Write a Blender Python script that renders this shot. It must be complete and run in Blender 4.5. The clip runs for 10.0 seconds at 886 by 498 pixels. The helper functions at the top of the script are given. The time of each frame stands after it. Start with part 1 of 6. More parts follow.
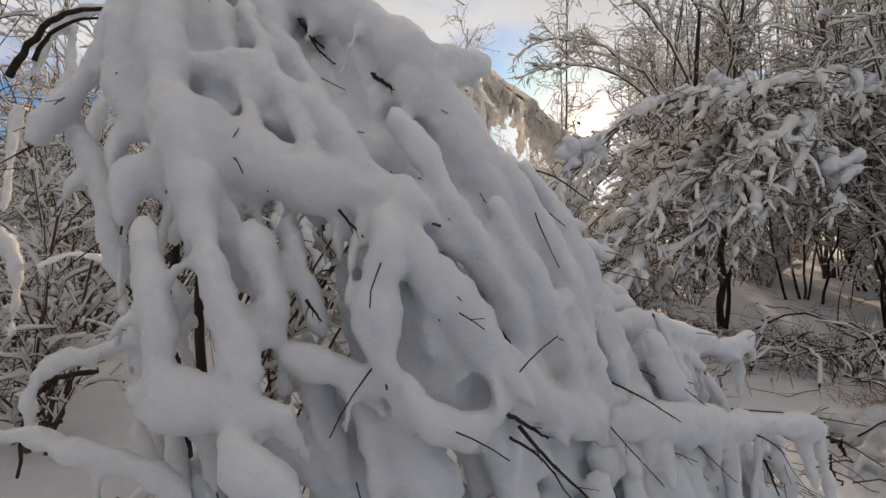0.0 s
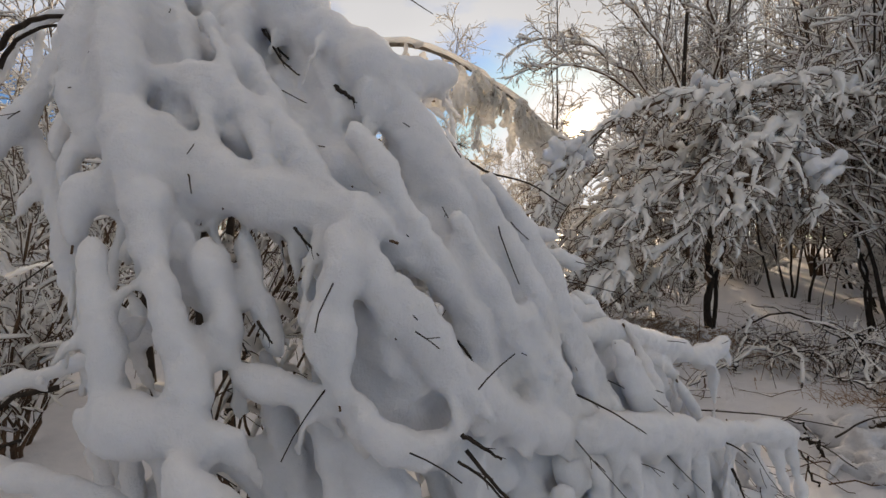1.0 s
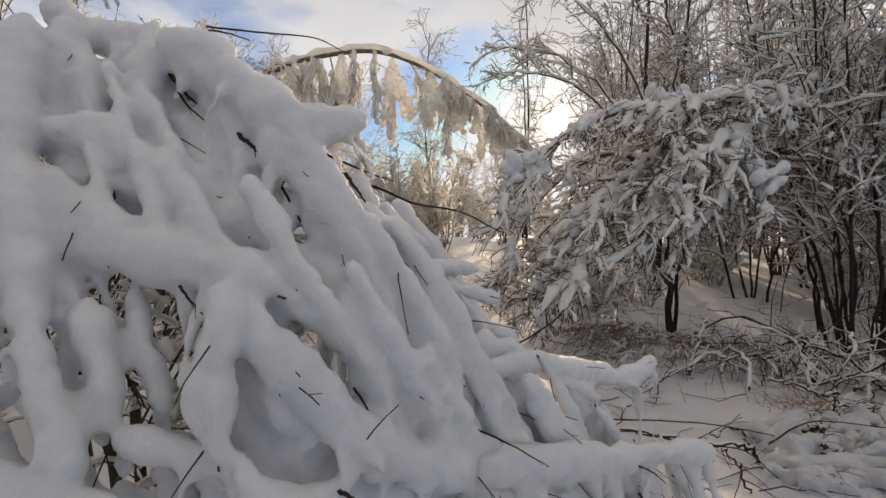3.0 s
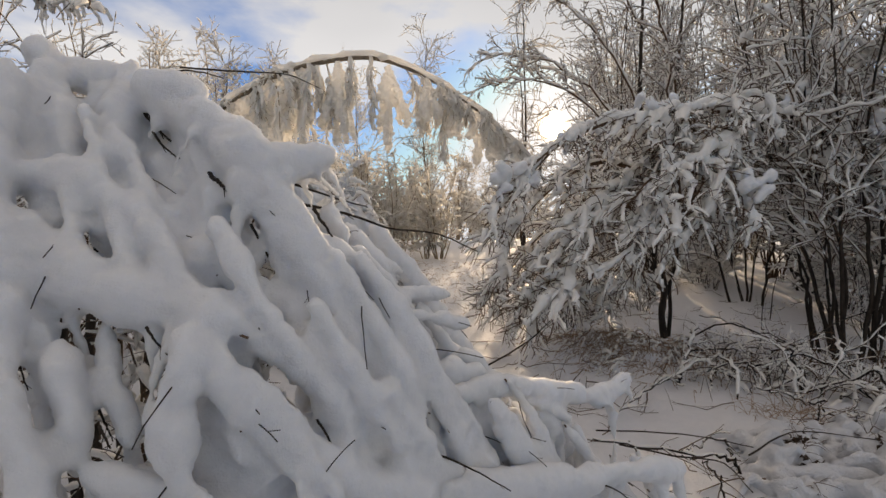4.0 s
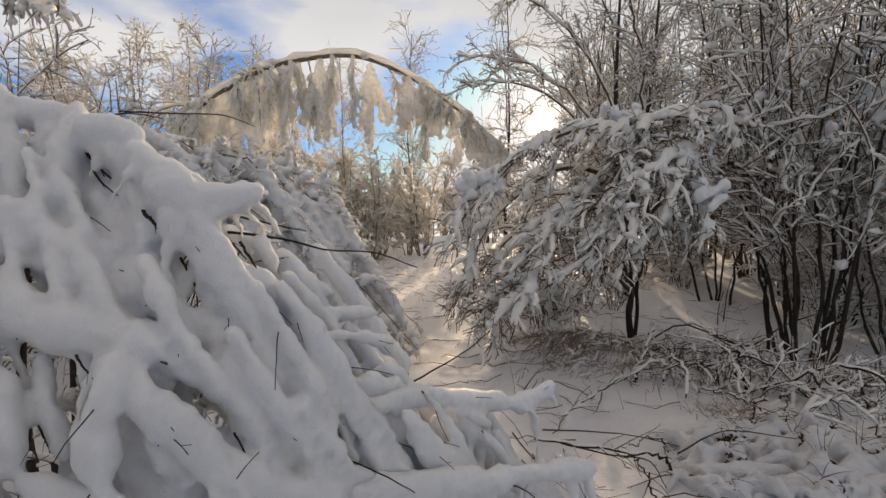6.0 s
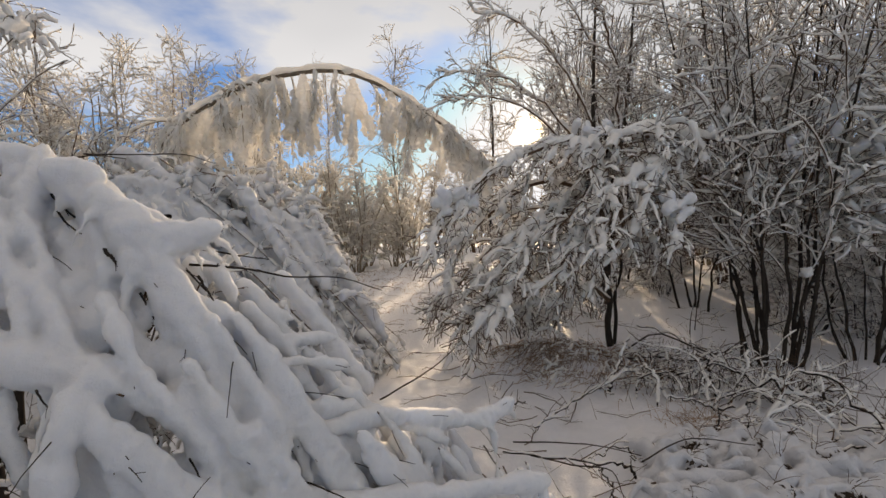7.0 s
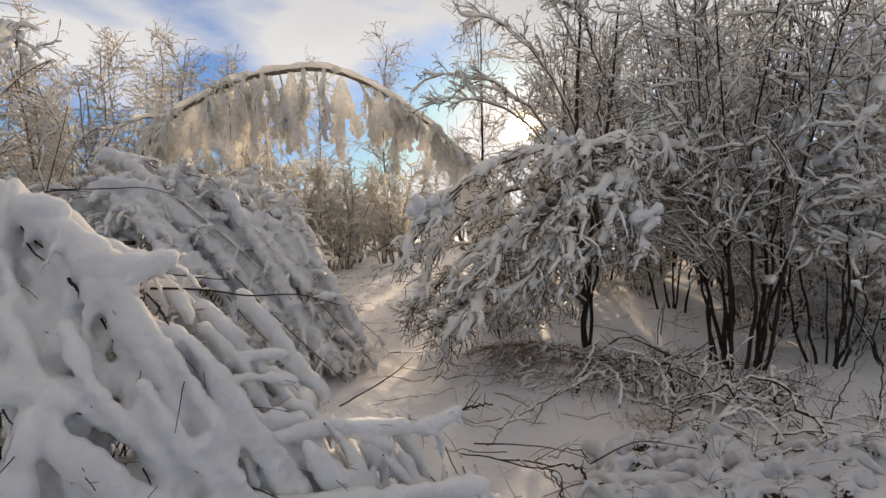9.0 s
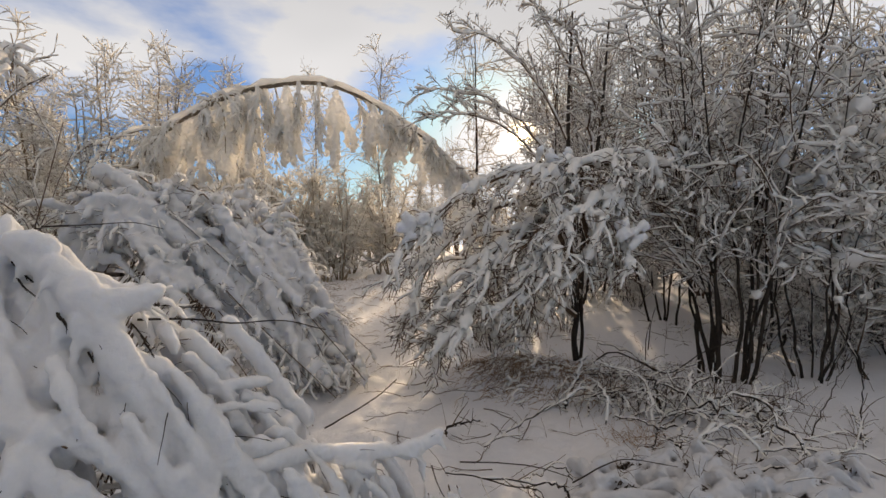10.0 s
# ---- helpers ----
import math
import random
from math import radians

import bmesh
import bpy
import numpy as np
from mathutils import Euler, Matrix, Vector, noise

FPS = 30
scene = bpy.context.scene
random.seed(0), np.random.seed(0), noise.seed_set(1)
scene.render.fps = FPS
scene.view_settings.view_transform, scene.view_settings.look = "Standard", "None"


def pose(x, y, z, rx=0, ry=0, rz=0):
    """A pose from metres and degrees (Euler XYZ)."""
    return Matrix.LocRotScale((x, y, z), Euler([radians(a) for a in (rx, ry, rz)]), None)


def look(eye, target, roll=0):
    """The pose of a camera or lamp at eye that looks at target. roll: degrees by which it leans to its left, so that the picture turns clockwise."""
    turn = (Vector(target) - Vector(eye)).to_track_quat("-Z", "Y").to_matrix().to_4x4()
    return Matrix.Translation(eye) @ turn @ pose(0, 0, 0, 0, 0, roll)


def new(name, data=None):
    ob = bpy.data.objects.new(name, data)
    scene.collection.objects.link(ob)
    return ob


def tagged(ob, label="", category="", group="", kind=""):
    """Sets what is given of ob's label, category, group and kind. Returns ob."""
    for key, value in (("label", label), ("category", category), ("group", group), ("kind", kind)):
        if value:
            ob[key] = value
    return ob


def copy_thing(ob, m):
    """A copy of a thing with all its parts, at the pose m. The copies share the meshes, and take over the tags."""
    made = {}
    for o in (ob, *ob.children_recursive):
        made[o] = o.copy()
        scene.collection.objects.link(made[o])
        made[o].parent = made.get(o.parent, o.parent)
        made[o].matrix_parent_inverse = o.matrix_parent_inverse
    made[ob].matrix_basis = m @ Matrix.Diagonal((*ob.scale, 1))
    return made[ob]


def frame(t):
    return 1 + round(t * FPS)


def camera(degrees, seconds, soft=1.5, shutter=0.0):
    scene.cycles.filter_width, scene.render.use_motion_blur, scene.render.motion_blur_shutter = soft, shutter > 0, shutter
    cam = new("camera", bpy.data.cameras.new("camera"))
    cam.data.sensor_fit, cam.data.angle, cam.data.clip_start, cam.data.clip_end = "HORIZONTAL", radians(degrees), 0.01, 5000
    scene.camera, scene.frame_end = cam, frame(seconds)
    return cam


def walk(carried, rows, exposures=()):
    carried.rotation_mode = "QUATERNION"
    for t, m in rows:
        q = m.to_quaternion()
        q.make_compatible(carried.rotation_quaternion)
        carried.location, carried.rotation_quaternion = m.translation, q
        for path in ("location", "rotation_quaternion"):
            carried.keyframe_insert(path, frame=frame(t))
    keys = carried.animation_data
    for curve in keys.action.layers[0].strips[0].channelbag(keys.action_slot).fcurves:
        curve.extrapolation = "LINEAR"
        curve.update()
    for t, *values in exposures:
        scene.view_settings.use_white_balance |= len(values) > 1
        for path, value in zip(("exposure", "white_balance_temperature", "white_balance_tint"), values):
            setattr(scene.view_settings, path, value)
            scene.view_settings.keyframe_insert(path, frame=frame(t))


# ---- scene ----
# camera: t, x, y, z, yaw, pitch, roll
cam = camera(88.0, 10.0)
ROWS = [
    (0.0, 0.012, 0.015, 1.008, -0.18, -0.24, -1.11),
    (0.5, 0.043, 0.020, 1.025, -0.84, -0.03, -1.23),
    (1.0, 0.075, 0.021, 1.042, -0.97, -0.41, -0.80),
    (1.5, 0.113, 0.024, 1.060, -0.68, -0.68, -0.17),
    (2.0, 0.159, 0.015, 1.081, -1.18, -0.68, 0.23),
    (2.5, 0.203, 0.008, 1.106, -2.12, -0.51, 0.42),
    (3.0, 0.241, -0.010, 1.136, -3.56, -0.14, 0.05),
    (4.5, 0.369, -0.083, 1.243, -3.33, 0.09, 0.58),
    (5.0, 0.412, -0.116, 1.269, -3.31, -0.67, 0.71),
    (5.5, 0.464, -0.158, 1.284, -3.98, -1.11, 0.16),
    (7.0, 0.639, -0.310, 1.368, -6.08, 0.39, 0.86),
    (7.5, 0.692, -0.353, 1.397, -5.89, -0.37, 1.63),
    (8.0, 0.739, -0.394, 1.425, -6.02, -0.90, 1.45),
    (8.5, 0.776, -0.435, 1.454, -6.71, -1.01, 0.71),
    (9.0, 0.812, -0.478, 1.484, -6.84, -0.36, 0.22),
    (9.5, 0.844, -0.515, 1.525, -7.07, 0.23, 0.01),
    (10.0, 0.873, -0.553, 1.574, -7.28, 0.63, 0.15),
]
walk(cam, [(t, pose(x, y, z, 90 + pitch, roll, yaw)) for t, x, y, z, yaw, pitch, roll in ROWS], [(0.0, 0.31, 8400, 18.2), (10.0, 0.31, 8400, 18.2)])

# ---- light: low winter sun ahead behind the thicket, cloud deck with a clear strip under it ----
SUN_AZ, SUN_EL = radians(17.1), radians(14.5)
SUN_DIR = Vector((math.sin(SUN_AZ) * math.cos(SUN_EL), math.cos(SUN_AZ) * math.cos(SUN_EL), math.sin(SUN_EL)))
sun = new("sun", bpy.data.lights.new("sun", "SUN"))
sun.data.energy, sun.data.angle, sun.data.color = 3.8, radians(1.2), (1.0, 0.87, 0.68)
sun.matrix_world = look(SUN_DIR * 50, (0, 0, 0))


class Nodes:
    """Small helper that adds nodes and links to one tree."""

    def __init__(self, tree):
        self.tree = tree
        tree.nodes.clear()

    def add(self, kind, inputs=None, **settings):
        n = self.tree.nodes.new(kind)
        for k, v in settings.items():
            setattr(n, k, v)
        for k, v in (inputs or {}).items():
            if hasattr(v, "is_output"):
                self.tree.links.new(v, n.inputs[k])
            else:
                n.inputs[k].default_value = v
        return n

    def math(self, op, a, b=0.0, c=0.0, clamp=False):
        return self.add("ShaderNodeMath", {0: a, 1: b, 2: c}, operation=op, use_clamp=clamp).outputs[0]

    def ramp(self, fac, *stops):
        n = self.add("ShaderNodeValToRGB", {0: fac})
        els = n.color_ramp.elements
        while len(els) < len(stops):
            els.new(0.5)
        for e, (p, c) in zip(els, stops):
            e.position, e.color = p, (*c, 1) if len(c) == 3 else c
        return n.outputs[0]

    def mix(self, fac, a, b, blend="MIX"):
        n = self.add("ShaderNodeMix", {0: fac, 6: a, 7: b}, data_type="RGBA", blend_type=blend)
        return n.outputs[2]


world = bpy.data.worlds.new("winter_sky")
scene.world = world
world.use_nodes = True
N = Nodes(world.node_tree)
sky = N.add("ShaderNodeTexSky", sky_type="NISHITA", sun_disc=False, sun_elevation=SUN_EL, sun_rotation=SUN_AZ, air_density=1.3, dust_density=0.6, ozone_density=3.0)
co = N.add("ShaderNodeTexCoord").outputs["Generated"]
sep = N.add("ShaderNodeSeparateXYZ", {0: co})
elev = sep.outputs[2]
flat = N.add("ShaderNodeVectorMath", {0: co, 1: (1.0, 1.0, 2.6)}, operation="MULTIPLY").outputs[0]
billow = N.add("ShaderNodeTexNoise", {"Vector": flat, "Scale": 2.8, "Detail": 6.0, "Roughness": 0.5, "Lacunarity": 2.1}).outputs[0]
puffs = N.add("ShaderNodeTexNoise", {"Vector": flat, "Scale": 1.3, "Detail": 3.0}).outputs[0]
# the deck's lower edge lies some 20 degrees up and is ragged
edge = N.math("ADD", N.math("MULTIPLY", N.math("SUBTRACT", billow, 0.5), 0.85), elev)
# a bank of cloud over the clearing, and clear gaps beside and below it
for (ax, ay, az), sharp, much in (((-0.08, 0.90, 0.40), 90.0, 0.16), ((-0.30, 0.89, 0.295), 420.0, -0.22), ((-0.02, 0.965, 0.25), 200.0, -0.12), ((0.20, 0.94, 0.27), 400.0, -0.12), ((0.286, 0.923, 0.259), 160.0, -0.16), ((0.58, 0.745, 0.33), 22.0, 0.10)):
    aim = Vector((ax, ay, az)).normalized()
    near = N.math("POWER", N.math("MAXIMUM", N.add("ShaderNodeVectorMath", {0: co, 1: tuple(aim)}, operation="DOT_PRODUCT").outputs["Value"], 0.0), sharp)
    edge = N.math("ADD", edge, N.math("MULTIPLY", near, much))
deck = N.ramp(edge, (0.25, (0, 0, 0)), (0.43, (1, 1, 1)))
low = N.ramp(N.math("ADD", N.math("MULTIPLY", billow, 0.8), N.math("MULTIPLY", elev, -0.9)), (0.47, (0, 0, 0)), (0.64, (1, 1, 1)))
cover = N.math("MAXIMUM", deck, low)
toward = N.add("ShaderNodeVectorMath", {0: co, 1: tuple(SUN_DIR)}, operation="DOT_PRODUCT").outputs["Value"]
facing = N.math("MAXIMUM", toward, 0.0)
# the deck is bright near the sun and grey overhead and behind
shade = N.math("ADD", N.math("MULTIPLY", puffs, 0.45), N.math("MULTIPLY", elev, 0.8))
belly = N.ramp(shade, (0.36, (0.68, 0.80, 0.94)), (0.60, (0.45, 0.535, 0.64)), (0.90, (0.39, 0.405, 0.43)))
aureole = N.math("POWER", facing, 140.0)
core = N.math("POWER", facing, 8000.0)
clear = N.mix(1.0, sky.outputs[0], (0.046, 0.076, 0.128, 1), "MULTIPLY")
clear = N.mix(1.0, clear, (0.60, 0.72, 0.88, 1), "DARKEN")
lit = N.mix(cover, clear, belly)
glow = N.mix(1.0, lit, N.mix(aureole, (0, 0, 0, 1), (0.24, 0.20, 0.14, 1)), "ADD")
glow = N.mix(1.0, glow, N.mix(core, (0, 0, 0, 1), (30.0, 25.0, 15.5, 1)), "ADD")
back = N.add("ShaderNodeBackground", {0: glow, 1: 1.0})
N.add("ShaderNodeOutputWorld", {0: back.outputs[0]})
scene.view_settings.exposure = 0.0


# ---- materials ----
def material(name):
    m = bpy.data.materials.new(name)
    m.use_nodes = True
    n = Nodes(m.node_tree)
    return m, n


def finish(n, shader):
    n.add("ShaderNodeOutputMaterial", {0: shader})


def snow_material(name, through_light, grain, lump, sss=0.0, tint=(0.86, 0.87, 0.89), relief=(0.75, 0.02)):
    """Wet fresh snow: grains, small clods, and light that passes through thin pieces."""
    m, n = material(name)
    pos = n.add("ShaderNodeTexCoord").outputs["Object"]
    clods = n.add("ShaderNodeTexNoise", {"Vector": pos, "Scale": lump, "Detail": 5.0, "Roughness": 0.6}).outputs[0]
    fine = n.add("ShaderNodeTexNoise", {"Vector": pos, "Scale": grain, "Detail": 3.0, "Roughness": 0.7}).outputs[0]
    col = n.mix(n.ramp(clods, (0.3, (0, 0, 0)), (0.7, (1, 1, 1))), (tint[0] * 0.93, tint[1] * 0.94, tint[2] * 0.95, 1), (*tint, 1))
    h = n.math("ADD", n.math("MULTIPLY", clods, 0.65), n.math("MULTIPLY", fine, 0.35))
    bump = n.add("ShaderNodeBump", {"Strength": relief[0], "Distance": relief[1], "Height": h}).outputs[0]
    b = n.add("ShaderNodeBsdfPrincipled", {"Base Color": col, "Roughness": 0.62, "Normal": bump, "Specular IOR Level": 0.25})
    if sss:
        b.inputs["Subsurface Weight"].default_value = sss
        b.inputs["Subsurface Radius"].default_value = (1.0, 1.1, 1.3)
        b.inputs["Subsurface Scale"].default_value = 0.07
    out = b.outputs[0]
    if through_light:
        t = n.add("ShaderNodeBsdfTranslucent", {"Color": (0.96, 0.95, 0.93, 1)}).outputs[0]
        out = n.add("ShaderNodeMixShader", {0: through_light, 1: out, 2: t}).outputs[0]
    finish(n, out)
    return m


def bark_material(name, dark, pale, scale):
    m, n = material(name)
    pos = n.add("ShaderNodeTexCoord").outputs["Object"]
    long = n.add("ShaderNodeMapping", {"Vector": pos, "Scale": (1.0, 1.0, 0.18)}).outputs[0]
    ridges = n.add("ShaderNodeTexNoise", {"Vector": long, "Scale": scale, "Detail": 6.0, "Roughness": 0.7}).outputs[0]
    blot = n.add("ShaderNodeTexNoise", {"Vector": pos, "Scale": 5.0, "Detail": 3.0}).outputs[0]
    col = n.mix(n.ramp(ridges, (0.35, (0, 0, 0)), (0.7, (1, 1, 1))), (*dark, 1), (*pale, 1))
    col = n.mix(n.math("MULTIPLY", blot, 0.45), col, (dark[0] * 0.6, dark[1] * 0.75, dark[2] * 0.7, 1))
    bump = n.add("ShaderNodeBump", {"Strength": 0.6, "Distance": 0.01, "Height": ridges}).outputs[0]
    b = n.add("ShaderNodeBsdfPrincipled", {"Base Color": col, "Roughness": 0.85, "Normal": bump, "Specular IOR Level": 0.2})
    finish(n, b.outputs[0])
    return m


def blade_material(name, a, b):
    m, n = material(name)
    rnd = n.add("ShaderNodeNewGeometry").outputs["Random Per Island"]
    pos = n.add("ShaderNodeTexCoord").outputs["Object"]
    blot = n.add("ShaderNodeTexNoise", {"Vector": pos, "Scale": 30.0, "Detail": 2.0}).outputs[0]
    col = n.mix(n.math("ADD", n.math("MULTIPLY", rnd, 0.7), n.math("MULTIPLY", blot, 0.3)), (*a, 1), (*b, 1))
    d = n.add("ShaderNodeBsdfPrincipled", {"Base Color": col, "Roughness": 0.8}).outputs[0]
    t = n.add("ShaderNodeBsdfTranslucent", {"Color": col}).outputs[0]
    finish(n, n.add("ShaderNodeMixShader", {0: 0.3, 1: d, 2: t}).outputs[0])
    return m


# greyer than fresh snow: the foreground's shade is put into this tint
SNOW_HEAVY_DIM = snow_material("heavy_snow_dim", 0.0, 210.0, 45.0, 0.7, (0.685, 0.687, 0.70), (0.45, 0.02))
# snow on the trees: some of the sun's warmth is put into these tints
SNOW_BOUGH = snow_material("bough_snow", 0.15, 160.0, 30.0, 0.0, (0.97, 0.945, 0.91))
SNOW_VEIL = snow_material("veil_snow", 0.6, 120.0, 16.0, 0.0, (0.97, 0.95, 0.915))
SNOW_FROST = snow_material("frost_snow", 0.68, 90.0, 10.0, 0.0, (0.96, 0.93, 0.88))
SNOW_GROUND = snow_material("ground_snow", 0.0, 120.0, 14.0, 0.0, (0.90, 0.90, 0.93), (0.9, 0.055))
# darkened copy of the ground snow: shade put into the tussocks' tint
SNOW_TUSSOCK_DIM = snow_material("tussock_snow_dim", 0.0, 120.0, 14.0, 0.0, (0.76, 0.765, 0.79), (0.9, 0.055))
BARK_DARK = bark_material("dark_bark", (0.020, 0.014, 0.011), (0.07, 0.052, 0.040), 45.0)
BARK_TWIG = bark_material("twig_bark", (0.07, 0.041, 0.026), (0.21, 0.125, 0.078), 80.0)
# far and frosted bark paled: the sun's golden backlight is put into the colour
BARK_FAR_LIT = bark_material("far_lit_bark", (0.16, 0.11, 0.072), (0.36, 0.26, 0.165), 30.0)
BARK_FROST_LIT = bark_material("frosted_lit_bark", (0.24, 0.18, 0.125), (0.48, 0.38, 0.27), 30.0)
BARK_BIRCH = bark_material("birch_bark", (0.10, 0.075, 0.055), (0.34, 0.27, 0.20), 25.0)
GRASS_DRY = blade_material("dry_grass", (0.30, 0.185, 0.12), (0.54, 0.38, 0.25))
LEAF_DRY = blade_material("dry_leaf", (0.03, 0.02, 0.015), (0.08, 0.05, 0.032))


# ---- building blocks ----
def mesh_object(name, V, F, mat, smooth=True):
    """One mesh from vertex and quad arrays."""
    V, F = np.ascontiguousarray(V, dtype=np.float32), np.ascontiguousarray(F, dtype=np.int32)
    me = bpy.data.meshes.new(name)
    me.vertices.add(len(V))
    me.vertices.foreach_set("co", V.ravel())
    k = F.shape[1]
    me.loops.add(F.size)
    me.loops.foreach_set("vertex_index", F.ravel())
    me.polygons.add(len(F))
    me.polygons.foreach_set("loop_start", np.arange(0, F.size, k, dtype=np.int32))
    me.polygons.foreach_set("use_smooth", np.full(len(F), smooth))
    me.update(calc_edges=True)
    me.materials.append(mat)
    return new(name, me)


def thing(name, place, label, category, group="", kind=""):
    """An Empty at the base of a thing."""
    ob = new(name)
    ob.location = place
    ob.empty_display_size = 0.1
    bpy.context.view_layer.update()
    return tagged(ob, label, category, group, kind)


def under(ob, parent, label="", kind=""):
    """Makes ob, built in world coordinates, a part of parent."""
    ob.parent = parent
    ob.matrix_parent_inverse = Matrix.Translation(parent.location).inverted() if parent.parent is None else parent.matrix_parent_inverse
    return tagged(ob, label, kind=kind)


def spline(points, n):
    """n places on a smooth line through the points."""
    p = np.array(points, float)
    if len(p) == 2:
        s = np.linspace(0, 1, n)[:, None]
        return p[0] * (1 - s) + p[1] * s
    p = np.vstack([2 * p[0] - p[1], p, 2 * p[-1] - p[-2]])
    u = np.linspace(0, len(p) - 3 - 1e-6, n)
    i = u.astype(int)
    s = (u - i)[:, None]
    a, b, c, d = p[i], p[i + 1], p[i + 2], p[i + 3]
    return 0.5 * (2 * b + (c - a) * s + (2 * a - 5 * b + 4 * c - d) * s**2 + (3 * b - a - 3 * c + d) * s**3)


def unit(v):
    return v / np.maximum(np.linalg.norm(v, axis=-1, keepdims=True), 1e-9)


def tangents(P):
    return unit(np.gradient(P, axis=1))


def rings_to_quads(B, n, sides):
    """Quads that join n rings of each of B tubes."""
    b = np.arange(B)[:, None, None] * n * sides
    i = np.arange(n - 1)[None, :, None] * sides
    j = np.arange(sides)[None, None, :]
    j2 = (j + 1) % sides
    return np.stack([b + i + j, b + i + j2, b + i + sides + j2, b + i + sides + j], -1).reshape(-1, 4)


def sides_of(P):
    t = tangents(P)
    ref = np.where(np.abs(t[..., 2:3]) > 0.96, np.array([1.0, 0.3, 0.0]), np.array([0.0, 0.0, 1.0]))
    s = unit(np.cross(t, ref))
    return t, s, np.cross(s, t)


def tubes(P, R, sides):
    """Round tubes along the lines P (B, n, 3) with radii R (B, n)."""
    B, n, _ = P.shape
    _, s, u = sides_of(P)
    a = np.linspace(0, 2 * np.pi, sides, endpoint=False)
    ring = s[:, :, None] * np.cos(a)[None, None, :, None] + u[:, :, None] * np.sin(a)[None, None, :, None]
    V = P[:, :, None] + ring * R[:, :, None, None]
    return V.reshape(-1, 3), rings_to_quads(B, n, sides)


def snow_caps(P, R, depth, sides, rng, bare=0.15, steep=0.25, beads=1):
    """Beads and ridges of snow that lie along the upper side of the lines, deep where a line runs flat, thin where it is steep,
    broken by gaps in which the bare twig shows."""
    laden = rng.random(len(P)) > bare
    P, R = P[laden], R[laden]
    long = float(np.mean(np.sum(np.linalg.norm(np.diff(P, axis=1), axis=-1), axis=1)))
    n = P.shape[1]
    want = int(min(n * beads, max(n, long / (1.5 * depth))))
    if want > n:
        f = np.linspace(0, n - 1 - 1e-6, want)
        i = f.astype(int)
        g = (f - i)[None, :]
        P, R = P[:, i] * (1 - g)[..., None] + P[:, i + 1] * g[..., None], R[:, i] * (1 - g) + R[:, i + 1] * g
    B, n, _ = P.shape
    t, s, u = sides_of(P)
    level = np.sqrt(np.clip(1 - t[..., 2] ** 2, 0, 1))
    rough = rng.random((B, n + 2))
    lump = 0.3 + 1.4 * (rough[:, :-2] + 4 * rough[:, 1:-1] + rough[:, 2:]) / 6
    some = 0.5 + 1.0 * rng.random((B, 1))
    pinch = (rng.random((B, n)) < 0.2) & (n > 4) & (depth < 0.11)
    gap = np.where(pinch, 0.03, 1.0)
    h = depth * (steep + (1 - steep) * level) * lump * some * gap
    w = R * 0.85 + h * 0.45
    up = unit(u * 0.6 + np.array([0, 0, 1.0]))
    round_up = unit(u + np.array([0, 0, 0.2]))
    mid = P + up * (R * 0.6 + h * 0.42)[..., None] * (0.35 + 0.65 * level)[..., None]
    # blunt ends beside each gap
    step = np.linalg.norm(np.diff(P, axis=1), axis=-1, keepdims=True)
    mid[:, :-1] += t[:, :-1] * step * 0.55 * (pinch[:, 1:] & ~pinch[:, :-1])[..., None]
    mid[:, 1:] -= t[:, 1:] * step * 0.55 * (pinch[:, :-1] & ~pinch[:, 1:])[..., None]
    mid[:, -1] += t[:, -1] * (h[:, -1] * 0.5)[:, None]
    a = np.linspace(0, 2 * np.pi, sides, endpoint=False) + 0.4
    V = mid[:, :, None] + s[:, :, None] * np.cos(a)[None, None, :, None] * w[:, :, None, None] + round_up[:, :, None] * np.sin(a)[None, None, :, None] * (h * 0.52)[:, :, None, None]
    V = V + (rng.random(V.shape) - 0.5) * (h * 0.3)[:, :, None, None]
    # round the blunt ends
    V[:, -1] = V[:, -1] * 0.7 + mid[:, -1][:, None] * 0.3
    V[:, 0] = V[:, 0] * 0.7 + mid[:, 0][:, None] * 0.3
    return V.reshape(-1, 3), rings_to_quads(B, n, sides)


def snow_clods(P, share, size, rng):
    """Fist-sized clods of snow that sit on the lines, on a share of their places."""
    B, n, _ = P.shape
    t = tangents(P)
    pick = np.argwhere(rng.random((B, n - 1)) < share)
    if not len(pick):
        pick = np.array([[0, 0]])
    i, j = pick[:, 0], pick[:, 1]
    K = len(pick)
    r = (size[0] + (size[1] - size[0]) * rng.random(K) ** 2)
    d = unit(t[i, j] + rng.normal(size=(K, 3)) * 0.35)
    d[:, 2] *= 0.6
    s = np.linspace(-1, 1, 6)
    L = (P[i, j] + np.array([0, 0, 1.0]) * (r * 0.55)[:, None])[:, None] + d[:, None] * s[None, :, None] * (r * (0.9 + 0.8 * rng.random(K)))[:, None, None]
    L = L + rng.normal(size=L.shape) * (r * 0.10)[:, None, None]
    prof = np.array([0.15, 0.75, 1.0, 0.95, 0.7, 0.12])
    v, f = tubes(L, r[:, None] * prof[None] * (0.85 + 0.3 * rng.random((K, 6))), 6)
    v = v + (rng.random(v.shape) - 0.5) * np.repeat(r, 36)[:, None] * 0.3
    return v, f


